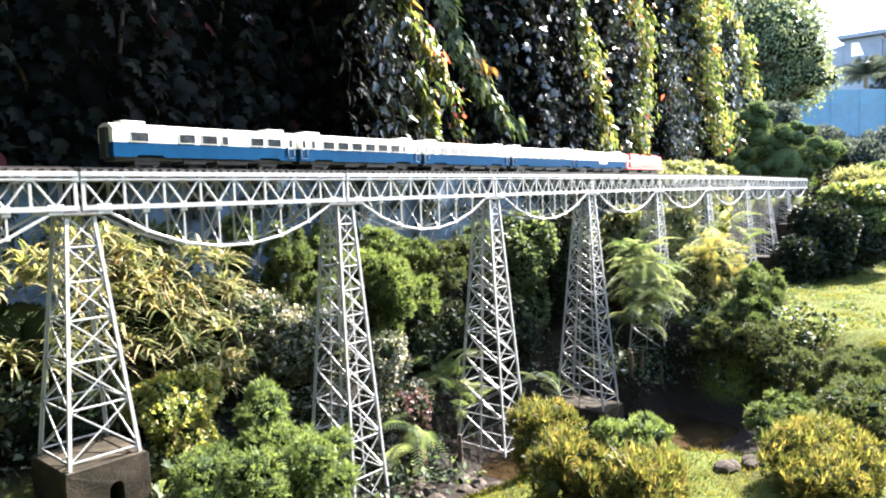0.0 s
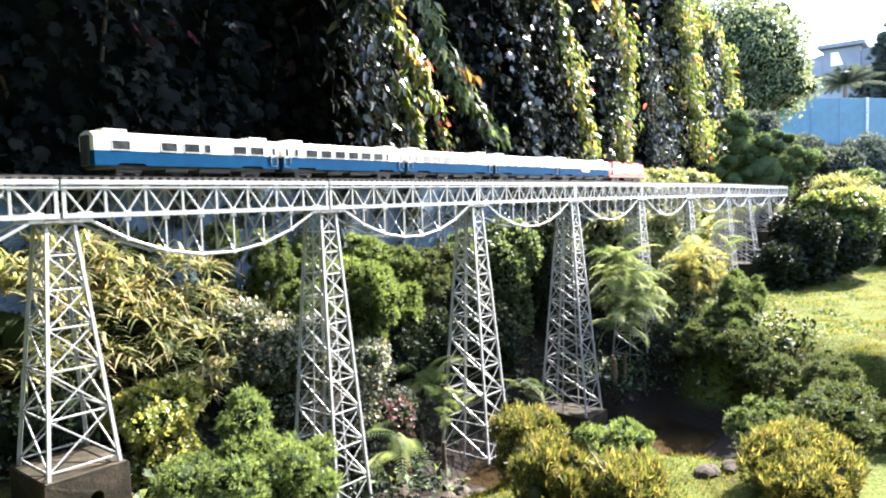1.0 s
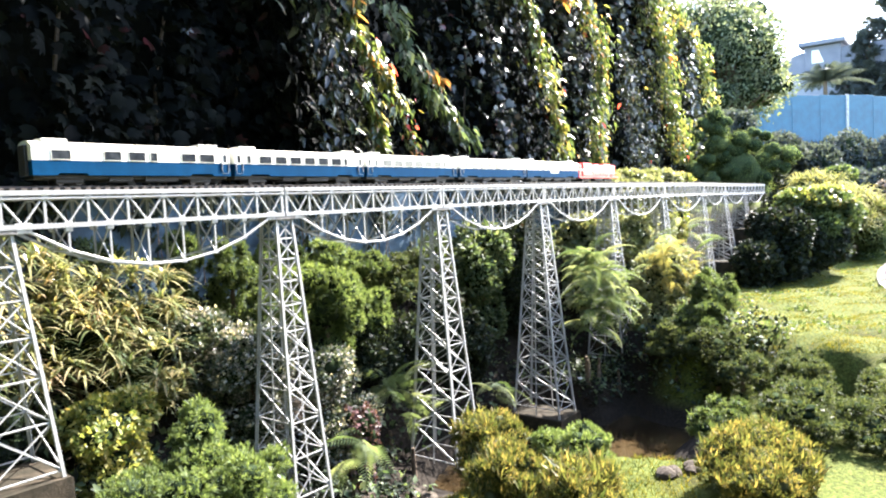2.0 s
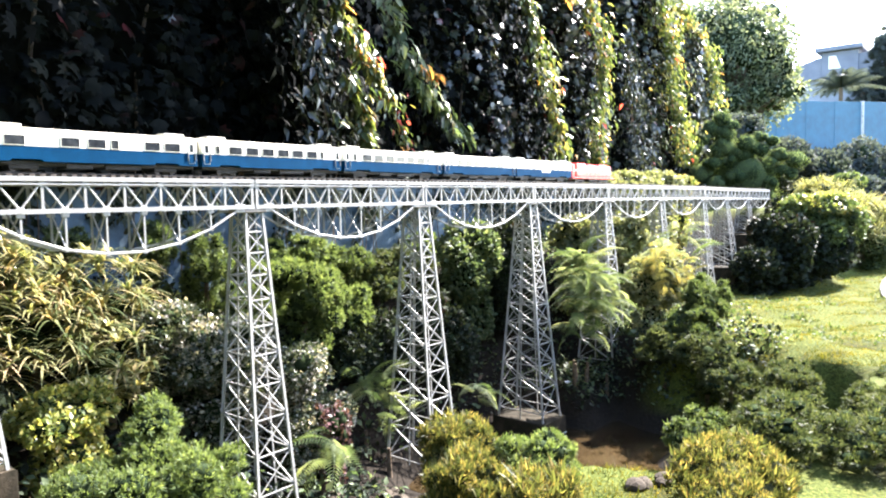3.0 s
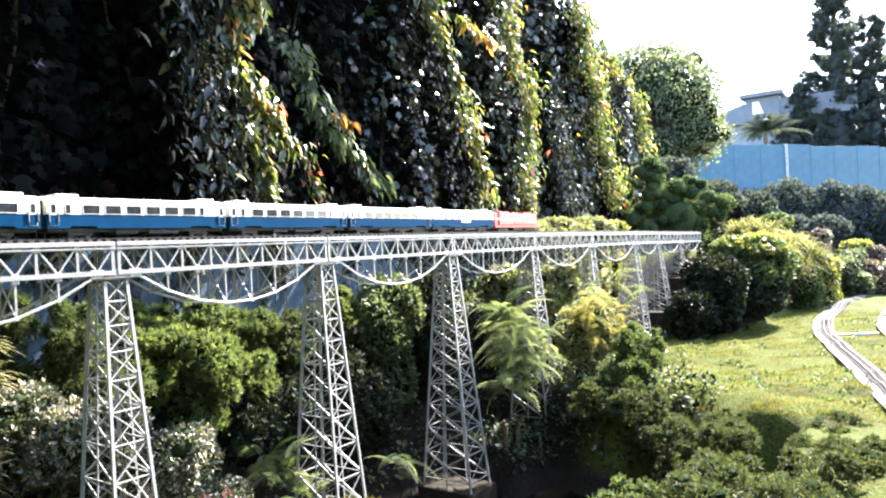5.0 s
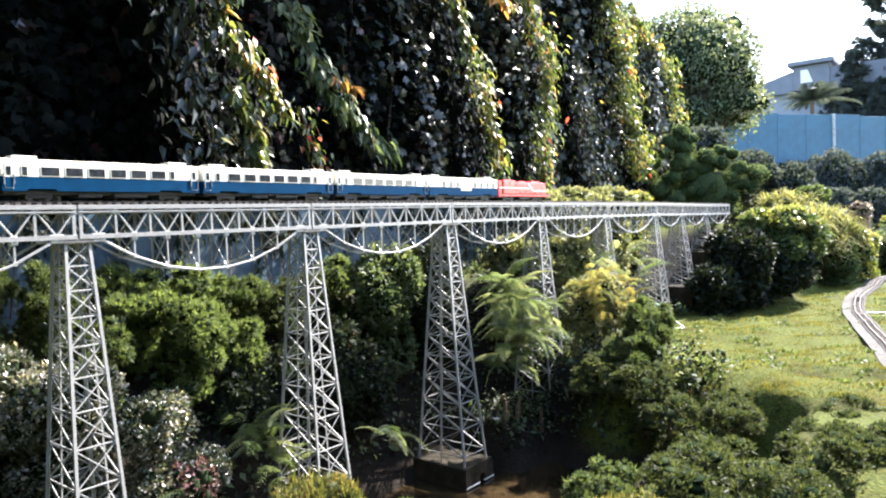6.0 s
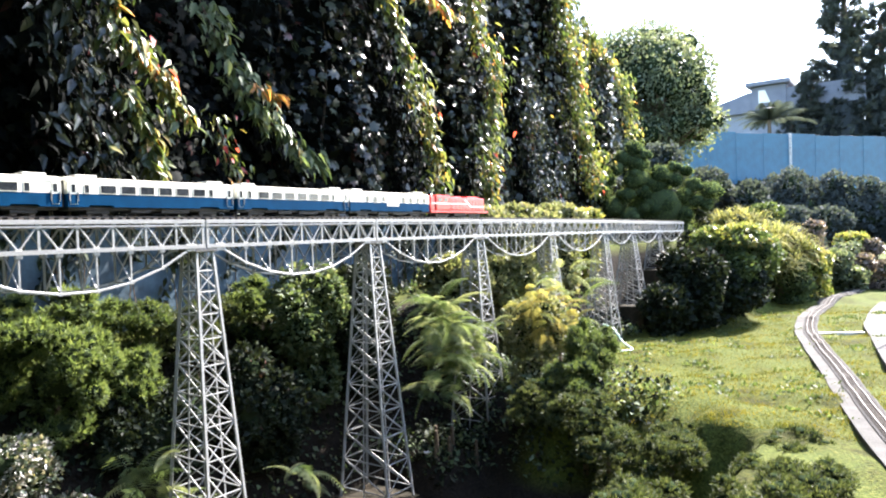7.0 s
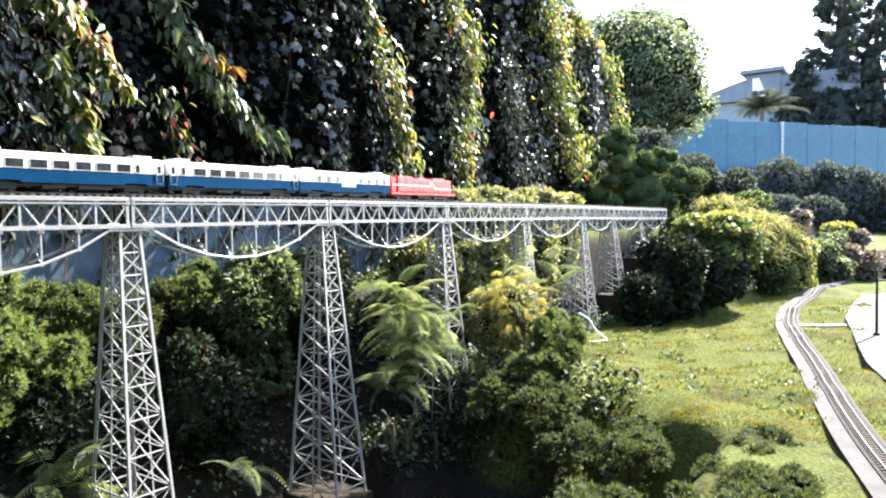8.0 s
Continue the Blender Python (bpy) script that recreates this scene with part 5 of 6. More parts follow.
def garland(label, line, width, singles, rest, size, warm=0.08, red=0.03, back=500, leafage=None):
    """A hanging strand of vine: line is its run from top to bottom, (x, y, z) points."""
    t = thing("hanging_vine", label, "climbing vine", "hanging vines")
    line = np.array(line, float)
    seg = np.linalg.norm(np.diff(line, axis=0), axis=1)
    cum = np.concatenate([[0], np.cumsum(seg)]) / seg.sum()

    def sample(n, spread):
        u = rng.uniform(0, 1, n)
        c = np.stack([np.interp(u, cum, line[:, i]) for i in range(3)], 1)
        ripple = 1 + 0.45 * np.sin(u * 23 + line[0, 0] * 5)
        return c + rng.normal(0, 1, (n, 3)) * np.array([width * spread, width * 0.55 * spread, width * 0.5]) * ripple[:, None] * 0.6

    def frames(n):
        a = unit(np.stack([rng.normal(0.15, 0.45, n), rng.normal(-0.35, 0.35, n), rng.normal(-0.75, 0.25, n)], 1))
        z = unit(np.stack([rng.normal(0.35, 0.5, n), rng.normal(-0.6, 0.4, n), rng.normal(0.6, 0.35, n)], 1))
        return a, z

    p = sample(rest, 1.0)
    a, z = frames(rest)
    tagged(child("leaves", scatter("leaves", CREEP_V, CREEP_F, p, a, z, size * rng.uniform(0.6, 1.3, rest), leafage or M_VINE_LIT), t), kind="stuff")
    if back:
        # a rib of shade-dark leaves back to the wall, added to shade the recesses
        p = sample(back, 0.7)
        p[:, 1] = p[:, 1] + 0.12 + (1.72 - p[:, 1]) * rng.uniform(0, 1, back)
        a, z = frames(back)
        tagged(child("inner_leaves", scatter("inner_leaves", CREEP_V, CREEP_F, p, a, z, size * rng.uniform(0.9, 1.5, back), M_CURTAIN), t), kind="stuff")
    p = sample(singles, 1.0)
    p[:, 1] -= width * 0.25
    a, z = frames(singles)
    x = np.cross(a, unit(z - (z * a).sum(1, keepdims=True) * a))
    z = np.cross(x, a)
    for k in range(singles):
        s = size * rng.uniform(0.7, 1.35)
        me = LEAF_OR if rng.random() < warm else (LEAF_RD if rng.random() < red else LEAF_ME)
        m = Matrix(((*(float(c[k, 0]) * s for c in (x, a, z)), float(p[k, 0])), (*(float(c[k, 1]) * s for c in (x, a, z)), float(p[k, 1])), (*(float(c[k, 2]) * s for c in (x, a, z)), float(p[k, 2])), (0, 0, 0, 1)))
        child("leaf", me, t, m)
    bm = bmesh.new()
    for p0, p1 in zip(line, line[1:]):
        d = Vector(p1 - p0)
        bmesh.ops.create_cone(bm, cap_ends=False, segments=6, radius1=0.008, radius2=0.007, depth=d.length, matrix=Matrix.Translation(Vector((p0 + p1) / 2)) @ d.to_track_quat("Z", "Y").to_matrix().to_4x4())
    part("vine_stem", bm, M_BARK, t)
    return t


VINE = "hanging strand of vine with green, yellow and orange leaves"
DARKV = "hanging strand of dark glossy vine leaves"
garland(VINE, [(1.80, 0.85, 4.6), (1.63, 0.80, 3.56), (1.40, 0.80, 3.23), (1.42, 0.80, 3.03), (1.58, 0.80, 2.88), (1.78, 0.80, 2.68), (1.90, 0.80, 2.42)], 0.10, 260, 560, 0.105, 0.22, 0.06, 700)
garland(VINE, [(1.48, 0.82, 2.62), (1.60, 0.80, 2.42), (1.67, 0.80, 2.22), (1.69, 0.80, 2.02)], 0.07, 80, 130, 0.115, 0.10, 0.02, 160)
garland(DARKV, [(1.25, 0.95, 4.4), (1.15, 0.92, 3.2), (1.25, 0.90, 2.6), (1.40, 0.90, 2.05)], 0.22, 20, 700, 0.11, 0.02, 0.05, 500, M_VINE_GLOSS)
garland(VINE, [(2.60, 1.36, 2.60), (2.74, 1.38, 2.28), (2.85, 1.40, 2.0)], 0.13, 46, 110, 0.085, 0.10, 0.34, 100)
garland(VINE, [(2.95, 1.35, 2.95), (3.15, 1.36, 2.92), (3.35, 1.38, 2.85)], 0.06, 26, 20, 0.12, 0.75, 0.1, 0)
garland(DARKV, [(2.55, 1.45, 3.6), (2.95, 1.38, 2.80), (3.40, 1.35, 2.50), (3.72, 1.32, 2.25)], 0.14, 20, 420, 0.13, 0.0, 0.0, 200, M_UNDER)
# upper runs to z 6.3 are out of view, added to shade the curtain
garland(VINE, [(4.55, 1.12, 6.3), (4.36, 1.12, 4.4), (4.72, 1.10, 3.75), (5.05, 1.10, 3.15), (5.25, 1.08, 2.6), (5.38, 1.05, 1.95)], 0.17, 260, 1500, 0.10, 0.07, 0.04, 1500)
garland(VINE, [(6.50, 1.2, 6.3), (6.30, 1.2, 4.4), (6.92, 1.2, 3.75), (6.75, 1.2, 3.0), (6.60, 1.2, 2.6), (6.65, 1.2, 2.0)], 0.20, 260, 1700, 0.095, 0.18, 0.05, 1500)
garland(VINE, [(4.95, 1.08, 4.28), (5.35, 1.06, 4.18), (5.75, 1.08, 4.16)], 0.09, 60, 60, 0.12, 0.75, 0.08, 0)
garland(DARKV, [(8.10, 1.40, 3.9), (8.30, 1.42, 2.9), (8.60, 1.42, 1.95)], 0.38, 20, 1500, 0.075, 0.0, 0.04, 600, M_VINE_GLOSS)
garland(VINE, [(8.80, 1.3, 5.9), (9.15, 1.3, 4.95), (9.60, 1.3, 4.22), (9.60, 1.3, 3.5), (10.2, 1.32, 2.8), (10.4, 1.35, 2.2)], 0.30, 200, 2500, 0.10, 0.10, 0.05, 1500)
garland(VINE, [(9.6, 1.45, 5.7), (10.6, 1.45, 5.0), (12.3, 1.5, 4.4), (12.8, 1.5, 3.5)], 0.24, 100, 1500, 0.10, 0.08, 0.04, 500)


# shoots trailing down over the low blue wall
trail = thing("trailing_vine", "dark vine shoots trailing over the low blue wall", "climbing vine")
n = 3600
root = rng.uniform(-3.0, 8.5, 90)
k = rng.integers(0, 90, n)
u = rng.uniform(0, 1, n)
drop = rng.uniform(0.2, 0.85, 90)[k]
tp = np.stack([root[k] + 0.10 * np.sin(u * 4 + k) + rng.normal(0, 0.035, n), 1.385 + rng.normal(0, 0.018, n), 1.80 - drop * u], 1)
tagged(child("leaves", scatter("leaves", CREEP_V, CREEP_F, tp, unit(rng.normal(0, 0.5, (n, 3)) + np.array([0, -0.2, -0.9])), unit(rng.normal(0, 0.4, (n, 3)) + np.array([0, -0.9, 0.4])), rng.uniform(0.05, 0.10, n), M_VINE), trail), kind="stuff")
for i in range(90):
    bm = bmesh.new()
    bmesh.ops.create_cone(bm, cap_ends=False, segments=5, radius1=0.005, radius2=0.003, depth=0.8, matrix=Matrix.Translation((root[i], 1.395, 1.42)) @ Matrix.Rotation(0.12 * math.sin(i * 2.3), 4, "Y"))
    part("shoot", bm, M_BARK, trail)


# ---- ribbon-leaved plants ----
def ribbon_tuft(parent, c, n, length, wide=0.0066, material=None):
    pts, fac = [], []
    for k in range(n):
        a, e = rng.uniform(0, math.tau), rng.uniform(0.15, 1.25)
        ln = length * rng.uniform(0.6, 1.2)
        w = wide * rng.uniform(0.7, 1.4)
        h = np.array([math.cos(a), math.sin(a), 0])
        s = np.array([-math.sin(a), math.cos(a), 0])
        o = len(pts)
        for i in range(5):
            u = i / 4
            p = np.array(c) + h * ln * u * math.cos(e) + np.array([0, 0, ln * (u * math.sin(e) - 0.55 * u * u)])
            ww = w * (1 - u ** 2.2) + 0.0006
            pts += [p - s * ww + np.array([0, 0, ww * 0.5]), p + s * ww + np.array([0, 0, ww * 0.5])]
        fac += [[o + 2 * i, o + 2 * i + 1, o + 2 * i + 3, o + 2 * i + 2] for i in range(4)]
    return child("leaf_tuft", mesh_np("leaf_tuft", pts, fac, material or M_RIBBON), parent)


for k, (x, y, z, rx, rz, count) in enumerate([(-0.55, 0.88, 1.02, 0.36, 0.30, 52), (-0.92, 0.78, 0.80, 0.34, 0.36, 52), (-0.60, 0.62, 0.66, 0.28, 0.24, 36), (-1.50, 0.72, 0.98, 0.42, 0.36, 56), (-2.15, 0.85, 1.20, 0.40, 0.16, 22), (-2.9, 0.90, 1.20, 0.40, 0.16, 12), (-1.15, 0.95, 1.22, 0.36, 0.22, 40)]):
    t = thing("ribbon_plant", "clump of long narrow arching yellow-green leaves", "shrub", "ribbon-leaved plants")
    part("stem", stem_bm(x, y, gz(x, y) - 0.05, z, 0.03), M_BARK, t)
    # dark body behind the tufts, coloured as their inner shade
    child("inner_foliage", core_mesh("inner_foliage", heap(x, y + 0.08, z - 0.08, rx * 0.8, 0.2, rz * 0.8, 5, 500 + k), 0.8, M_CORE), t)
    for s in range(count):
        d = unit(rng.normal(size=3) * np.array([1, 1, 1]))
        ribbon_tuft(t, (x + d[0] * rx * 0.85, y - abs(d[1]) * 0.22, z + d[2] * rz * 0.9), 19, 0.215)


# pale grassy shrubs at the garden's edge
for x, y, z, rx, rz in [(12.0, -0.55, 1.62, 0.45, 0.28), (12.35, -0.95, 1.50, 0.45, 0.28), (12.75, -1.25, 1.25, 0.45, 0.30), (12.95, -1.48, 0.98, 0.38, 0.30), (11.8, -0.98, 1.30, 0.42, 0.30), (12.3, -1.25, 0.98, 0.42, 0.30)]:
    t = thing("grassy_shrub", "soft yellow-green grassy shrub with long arching blades", "shrub", "grassy shrubs")
    part("stem", stem_bm(x, y, gz(x, y) - 0.05, z, 0.05), M_BARK, t)
    # dark body under the blades, coloured as shade
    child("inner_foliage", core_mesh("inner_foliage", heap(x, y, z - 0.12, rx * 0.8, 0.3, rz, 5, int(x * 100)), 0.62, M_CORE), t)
    for s in range(64):
        d = unit(rng.normal(size=3))
        ribbon_tuft(t, (x + d[0] * rx, y + d[1] * 0.32, z - 0.1 + d[2] * rz), 13, 0.46, 0.009, M_BLADE)


# ---- ferns ----
def frond_mesh(name, material, length, pairs=15, droop=0.55):
    """A fern frond: narrow leaflets in pairs along a drooping spine, tapering to its tip."""
    pts, fac = [], []

    def spine(u):
        return np.array([0, length * u * (1 - 0.12 * u), length * (0.35 * u - droop * u * u)])

    def tri(a, b, c):
        fac.append([len(pts), len(pts) + 1, len(pts) + 2])
        pts.extend([a, b, c])
    for i in range(9):
        p0, p1 = spine(i / 9), spine((i + 1) / 9)
        w = np.array([0.003 * (1 - i / 9) + 0.001, 0, 0])
        tri(p0 - w, p0 + w, p1)
    for i in range(pairs):
        u = 0.10 + 0.88 * i / pairs
        ln = length * 0.30 * (min(1.0, u / 0.25) ** 0.5) * (1 - u) ** 0.8 + 0.006
        c = spine(u)
        for sx in (-1, 1):
            d = unit(np.array([sx * 0.90, 0.40, -0.10 - 0.2 * u]))
            side = np.array([-d[1], d[0], 0.0]) * length * 0.0115
            m_ = c + d * ln * 0.4
            tip = c + d * ln + np.array([0, 0, -ln * 0.28])
            tri(c, m_ + side, tip)
            tri(c, tip, m_ - side)
    return mesh_np(name, pts, fac, material)


FRONDS = {"g": [frond_mesh("frond", M_FERN, 0.52, 19, 0.62), frond_mesh("frond", M_FERN, 0.42, 17, 0.9)], "y": [frond_mesh("frond", M_FERN_Y, 0.40, 18), frond_mesh("frond", M_FERN_Y, 0.34, 16, 0.8)]}


def fern(label, x, y, z, n, kind, spread, scale=1.0, lean=0.0, away=360.0, facing=0.0):
    t = thing("fern", label, "fern", "ferns")
    part("stem", stem_bm(x, y + 0.05, min(gz(x, y), z) - 0.05, min(z, gz(x, y) + 0.25), 0.02), M_BARK, t)
    for k in range(n):
        a = facing + rng.uniform(-away / 2, away / 2)
        m = pose(x + rng.uniform(-spread, spread), y + rng.uniform(-spread, spread) * 0.6, z + rng.uniform(-spread, spread) * 1.0, rng.uniform(-25, 45) + lean, rng.uniform(-30, 30), a)
        m = m @ Matrix.Scale(scale * rng.uniform(0.7, 1.15), 4)
        child("frond", FRONDS[kind][k % 2], t, m)
    return t


TF = "arching green tree fern with feathery fronds"
for x, y, z, n, sc in [(3.60, -0.12, 0.92, 16, 1.2), (3.72, -0.20, 0.74, 20, 1.3), (3.62, -0.24, 0.54, 18, 1.25), (3.90, -0.32, 0.64, 8, 1.15), (3.52, -0.18, 0.34, 6, 1.15)]:
    fern(TF, x, y, z, n + 12, "g", 0.13, sc * 0.66, away=250, facing=120)
for x, y, z, n, sc in [(4.55, -0.50, 0.92, 14, 1.0), (4.70, -0.55, 0.74, 14, 1.0), (5.05, -0.66, 0.80, 12, 1.0), (4.95, -0.62, 0.58, 10, 1.0)]:
    fern("yellow-green feathery fern under the viaduct", x, y, z, n + 6, "y", 0.13, sc * 0.85, away=250, facing=120)
fern("pale feathery fern under the viaduct", 5.5, -0.35, 0.95, 16, "g", 0.22, 1.0, away=250, facing=120)
fern("green fern on the damp bank", 1.20, 0.34, 0.16, 14, "g", 0.10, 0.95)
fern("green fern on the damp bank", 1.32, 0.22, -0.05, 10, "g", 0.08, 0.8)
fern("green fern beside the pool", 2.30, 0.17, -0.08, 7, "g", 0.05, 0.85)
fern("pale green fern on the damp bank", 0.52, 0.05, -0.05, 12, "g", 0.12, 0.8)


# ---- lawn ----
n = 100000
lx = 4.2 + 8.0 * rng.uniform(0, 1, n) ** 1.25
ly = rng.uniform(-3.4, -0.35, n)
clump = 0.5 + 0.5 * np.sin(lx * 7.1 + 2.0 * np.sin(ly * 5.3)) * np.cos(ly * 8.3 + 1.5 * np.sin(lx * 3.7))
clump = clump * (0.6 + 0.4 * np.sin(lx * 17 + ly * 13))
lp = np.stack([lx, ly, height(lx, ly) - 0.004], 1)
la = unit(rng.normal(0, 0.55, (n, 3)) + np.array([0, 0, 0.8]))
lawn = scatter("lawn_grass", NEEDLE_V, NEEDLE_F, lp, la, unit(rng.normal(0, 1, (n, 3))), rng.uniform(0.012, 0.034, n) * (0.7 + 1.5 * clump ** 2), M_GRASS, 0.006)
tagged(new("lawn_grass", lawn), "rough yellow-green lawn turf", "grass", kind="stuff")


weeds = []
for k in range(130):
    cx, cy = 4.6 + 6.5 * rng.uniform(0, 1) ** 1.2, rng.uniform(-3.0, -0.6)
    weeds.append(np.stack([cx + rng.normal(0, 0.05, 34), cy + rng.normal(0, 0.05, 34), np.zeros(34)], 1))
wp = np.concatenate(weeds)
wp[:, 2] = height(wp[:, 0], wp[:, 1]) - 0.003
n = len(wp)
tagged(new("lawn_weeds", scatter("lawn_weeds", LEAFLET_V, LEAFLET_F, wp, unit(rng.normal(0, 0.8, (n, 3)) + np.array([0, 0, 0.5])), unit(rng.normal(0, 0.5, (n, 3)) + np.array([0, 0, 1])), rng.uniform(0.025, 0.055, n), M_JUN)), "small green weeds growing in the lawn", "weeds", kind="stuff")


n = 16000
sx_, sy_ = rng.uniform(-1.6, 1.25, n), rng.uniform(-2.1, -0.45, n)
sp_ = np.stack([sx_, sy_, height(sx_, sy_) - 0.004], 1)
keep = sp_[:, 2] > -0.46
sp_, m = sp_[keep], int(keep.sum())
tagged(new("slope_grass", scatter("slope_grass", NEEDLE_V, NEEDLE_F, sp_, unit(rng.normal(0, 0.5, (m, 3)) + np.array([0, 0, 0.8])), unit(rng.normal(0, 1, (m, 3))), rng.uniform(0.02, 0.05, m), M_GRASS, 0.006)), "bright yellow-green grass on the near slope", "grass", kind="stuff")


# ---- garden railway on its concrete strip ----
CURVE = [(2.2, -3.75), (3.2, -3.50), (4.2, -3.22), (5.4, -2.93), (6.6, -2.66), (7.8, -2.36), (8.9, -2.12), (10.1, -1.97), (11.6, -1.91), (13.1, -2.0), (14.25, -2.17), (16.2, -2.50), (18.5, -2.95)]


def smooth_line(pts, n):
    pts = [Vector((x, y, 0)) for x, y in pts]
    out = []
    for i in range(len(pts) - 1):
        p0, p1, p2, p3 = pts[max(i - 1, 0)], pts[i], pts[i + 1], pts[min(i + 2, len(pts) - 1)]
        for k in range(n):
            t = k / n
            out.append(0.5 * ((2 * p1) + (p2 - p0) * t + (2 * p0 - 5 * p1 + 4 * p2 - p3) * t * t + (3 * p1 - p0 - 3 * p2 + p3) * t ** 3))
    return out + [pts[-1]]


line = smooth_line(CURVE, 12)
rail_z = [max(gz(p.x, p.y), 0.14) + 0.02 for p in line]


def strip(name, half0, half1, dz0, dz1, material):
    bm = bmesh.new()
    rows = []
    for i, p in enumerate(line):
        d = (line[min(i + 1, len(line) - 1)] - line[max(i - 1, 0)]).normalized()
        s = Vector((-d.y, d.x, 0))
        w = 0.012 * noise.noise(p * 3)
        rows.append([bm.verts.new(p + s * o + Vector((0, 0, rail_z[i] + z))) for o, z in ((half0 - w, dz0), (half0, dz1), (half1, dz1), (half1 + w, dz0))])
    for a, b in zip(rows, rows[1:]):
        for k in range(3):
            bm.faces.new((a[k], a[k + 1], b[k + 1], b[k]))
    bmesh.ops.recalc_face_normals(bm, faces=bm.faces[:])
    return bm


trk = thing("garden_railway", "narrow model railway track on a pale concrete strip", "railway track")
part("concrete_strip", strip("s", -0.135, 0.135, -0.09, 0.0, M_PALE_CONCRETE), M_PALE_CONCRETE, trk, "pale worn concrete strip")
part("ballast_bed", strip("b", -0.122, 0.032, 0.002, 0.008, M_BALLAST), M_BALLAST, trk)
for s in (-0.077, -0.013):
    part("rail", strip("r", s - 0.004, s + 0.004, 0.010, 0.024, M_RAIL), M_RAIL, trk)
sleeper_me = None
acc = 0.0
for i in range(len(line) - 1):
    d = line[i + 1] - line[i]
    while acc < d.length and line[i].x < 10.5:
        p = line[i] + d * (acc / d.length)
        z = rail_z[i] + (rail_z[i + 1] - rail_z[i]) * acc / d.length
        m = pose(p.x, p.y, z + 0.010, 0, 0, math.degrees(math.atan2(d.y, d.x)))
        if sleeper_me is None:
            sleeper_me = part("sleeper", box_bm(-0.010, 0.010, -0.100, 0.010, -0.005, 0.005, 0.0015), M_WOOD, trk, m=m).data
        else:
            child("sleeper", sleeper_me, trk, m)
        acc += 0.045
    acc -= min(acc, d.length)


# ---- pale platform and its post ----
bm = bmesh.new()
ringp = [(8.77, -2.82), (9.6, -2.70), (10.33, -2.67), (11.37, -2.65), (12.86, -2.71), (14.3, -2.88), (14.3, -4.2), (5.4, -4.4), (5.7, -3.55), (5.88, -3.33), (6.23, -3.22), (6.74, -3.10), (7.62, -2.97)]
pr = smooth_line(ringp + [ringp[0]], 6)[:-1]
lo = [bm.verts.new((p.x, p.y, gz(p.x, p.y) - 0.05)) for p in pr]
hi = [bm.verts.new((p.x, p.y, 0.18)) for p in pr]
bm.faces.new(hi)
for i in range(len(pr)):
    j = (i + 1) % len(pr)
    bm.faces.new((lo[i], lo[j], hi[j], hi[i]))
bmesh.ops.recalc_face_normals(bm, faces=bm.faces[:])
plat = thing("platform", "low white-painted concrete platform with a rounded edge", "platform")
part("slab", bm, M_PALE_CONCRETE, plat)
post = thing("signal_post", "thin dark green post with a small arm on the platform", "post", "", (8.35, -3.10, 0.18))
bm = bmesh.new()
bmesh.ops.create_cone(bm, cap_ends=True, segments=10, radius1=0.016, radius2=0.012, depth=0.72, matrix=Matrix.Translation((0, 0, 0.36)))
part("pole", bm, M_POLE, post)
part("arm", box_bm(-0.008, 0.008, -0.12, 0.0, 0.60, 0.62, 0.003), M_POLE, post)
part("base", box_bm(-0.03, 0.03, -0.03, 0.03, 0.0, 0.03, 0.004), M_POLE, post)
kerb = thing("concrete_kerb", "short pale concrete kerb between the track and the platform", "kerb")
part("kerb", box_bm(-0.32, 0.32, -0.018, 0.018, -0.04, 0.03, 0.006), M_STRIPE, kerb, m=pose(9.06, -2.46, gz(9.06, -2.46) + 0.015, 0, 0, -61))

# garden hose at the lawn's edge
cu = bpy.data.curves.new("garden_hose", "CURVE")
cu.dimensions, cu.bevel_depth, cu.bevel_resolution = "3D", 0.012, 3
sp = cu.splines.new("NURBS")
hp = [(6.85, -0.22, 0.42), (6.80, -0.36, 0.40), (6.78, -0.42, 0.32), (6.76, -0.48, 0.24), (6.74, -0.57, 0.19), (6.72, -0.64, 0.17), (6.62, -0.62, 0.165), (6.50, -0.50, 0.17)]
sp.points.add(len(hp) - 1)
for q_, p_ in zip(sp.points, hp):
    q_.co = (*p_, 1)
sp.use_endpoint_u = True
hose = new("garden_hose", cu)
cu.materials.append(M_HOSE)
tagged(hose, "pale green garden hose lying looped at the lawn's edge", "hose")


flower = thing("flower", "small white flower on a stalk beside the pool", "flower", "", (3.48, -0.06, gz(3.48, -0.06)))
rise_ = max(0.05, -0.38 - gz(3.48, -0.06))
bm = bmesh.new()
bmesh.ops.create_cone(bm, cap_ends=True, segments=8, radius1=0.005, radius2=0.004, depth=rise_ + 0.05, matrix=Matrix.Translation((0, 0, (rise_ - 0.05) / 2)))
part("stalk", bm, M_POLE, flower)
for k in range(5):
    a = k * math.tau / 5
    bm = bmesh.new()
    pts = [(0, 0, 0), (0.012, 0.020, 0.010), (0, 0.046, 0.004), (-0.012, 0.020, 0.010), (0, 0.022, 0.001)]
    vs = [bm.verts.new(p) for p in pts]
    for f in ((0, 1, 4), (1, 2, 4), (2, 3, 4), (3, 0, 4)):
        bm.faces.new([vs[i] for i in f])
    part("petal", bm, M_STRIPE, flower, m=Matrix.Translation((0, 0, rise_)) @ Matrix.Rotation(a, 4, "Z") @ Matrix.Rotation(0.5, 4, "X"))


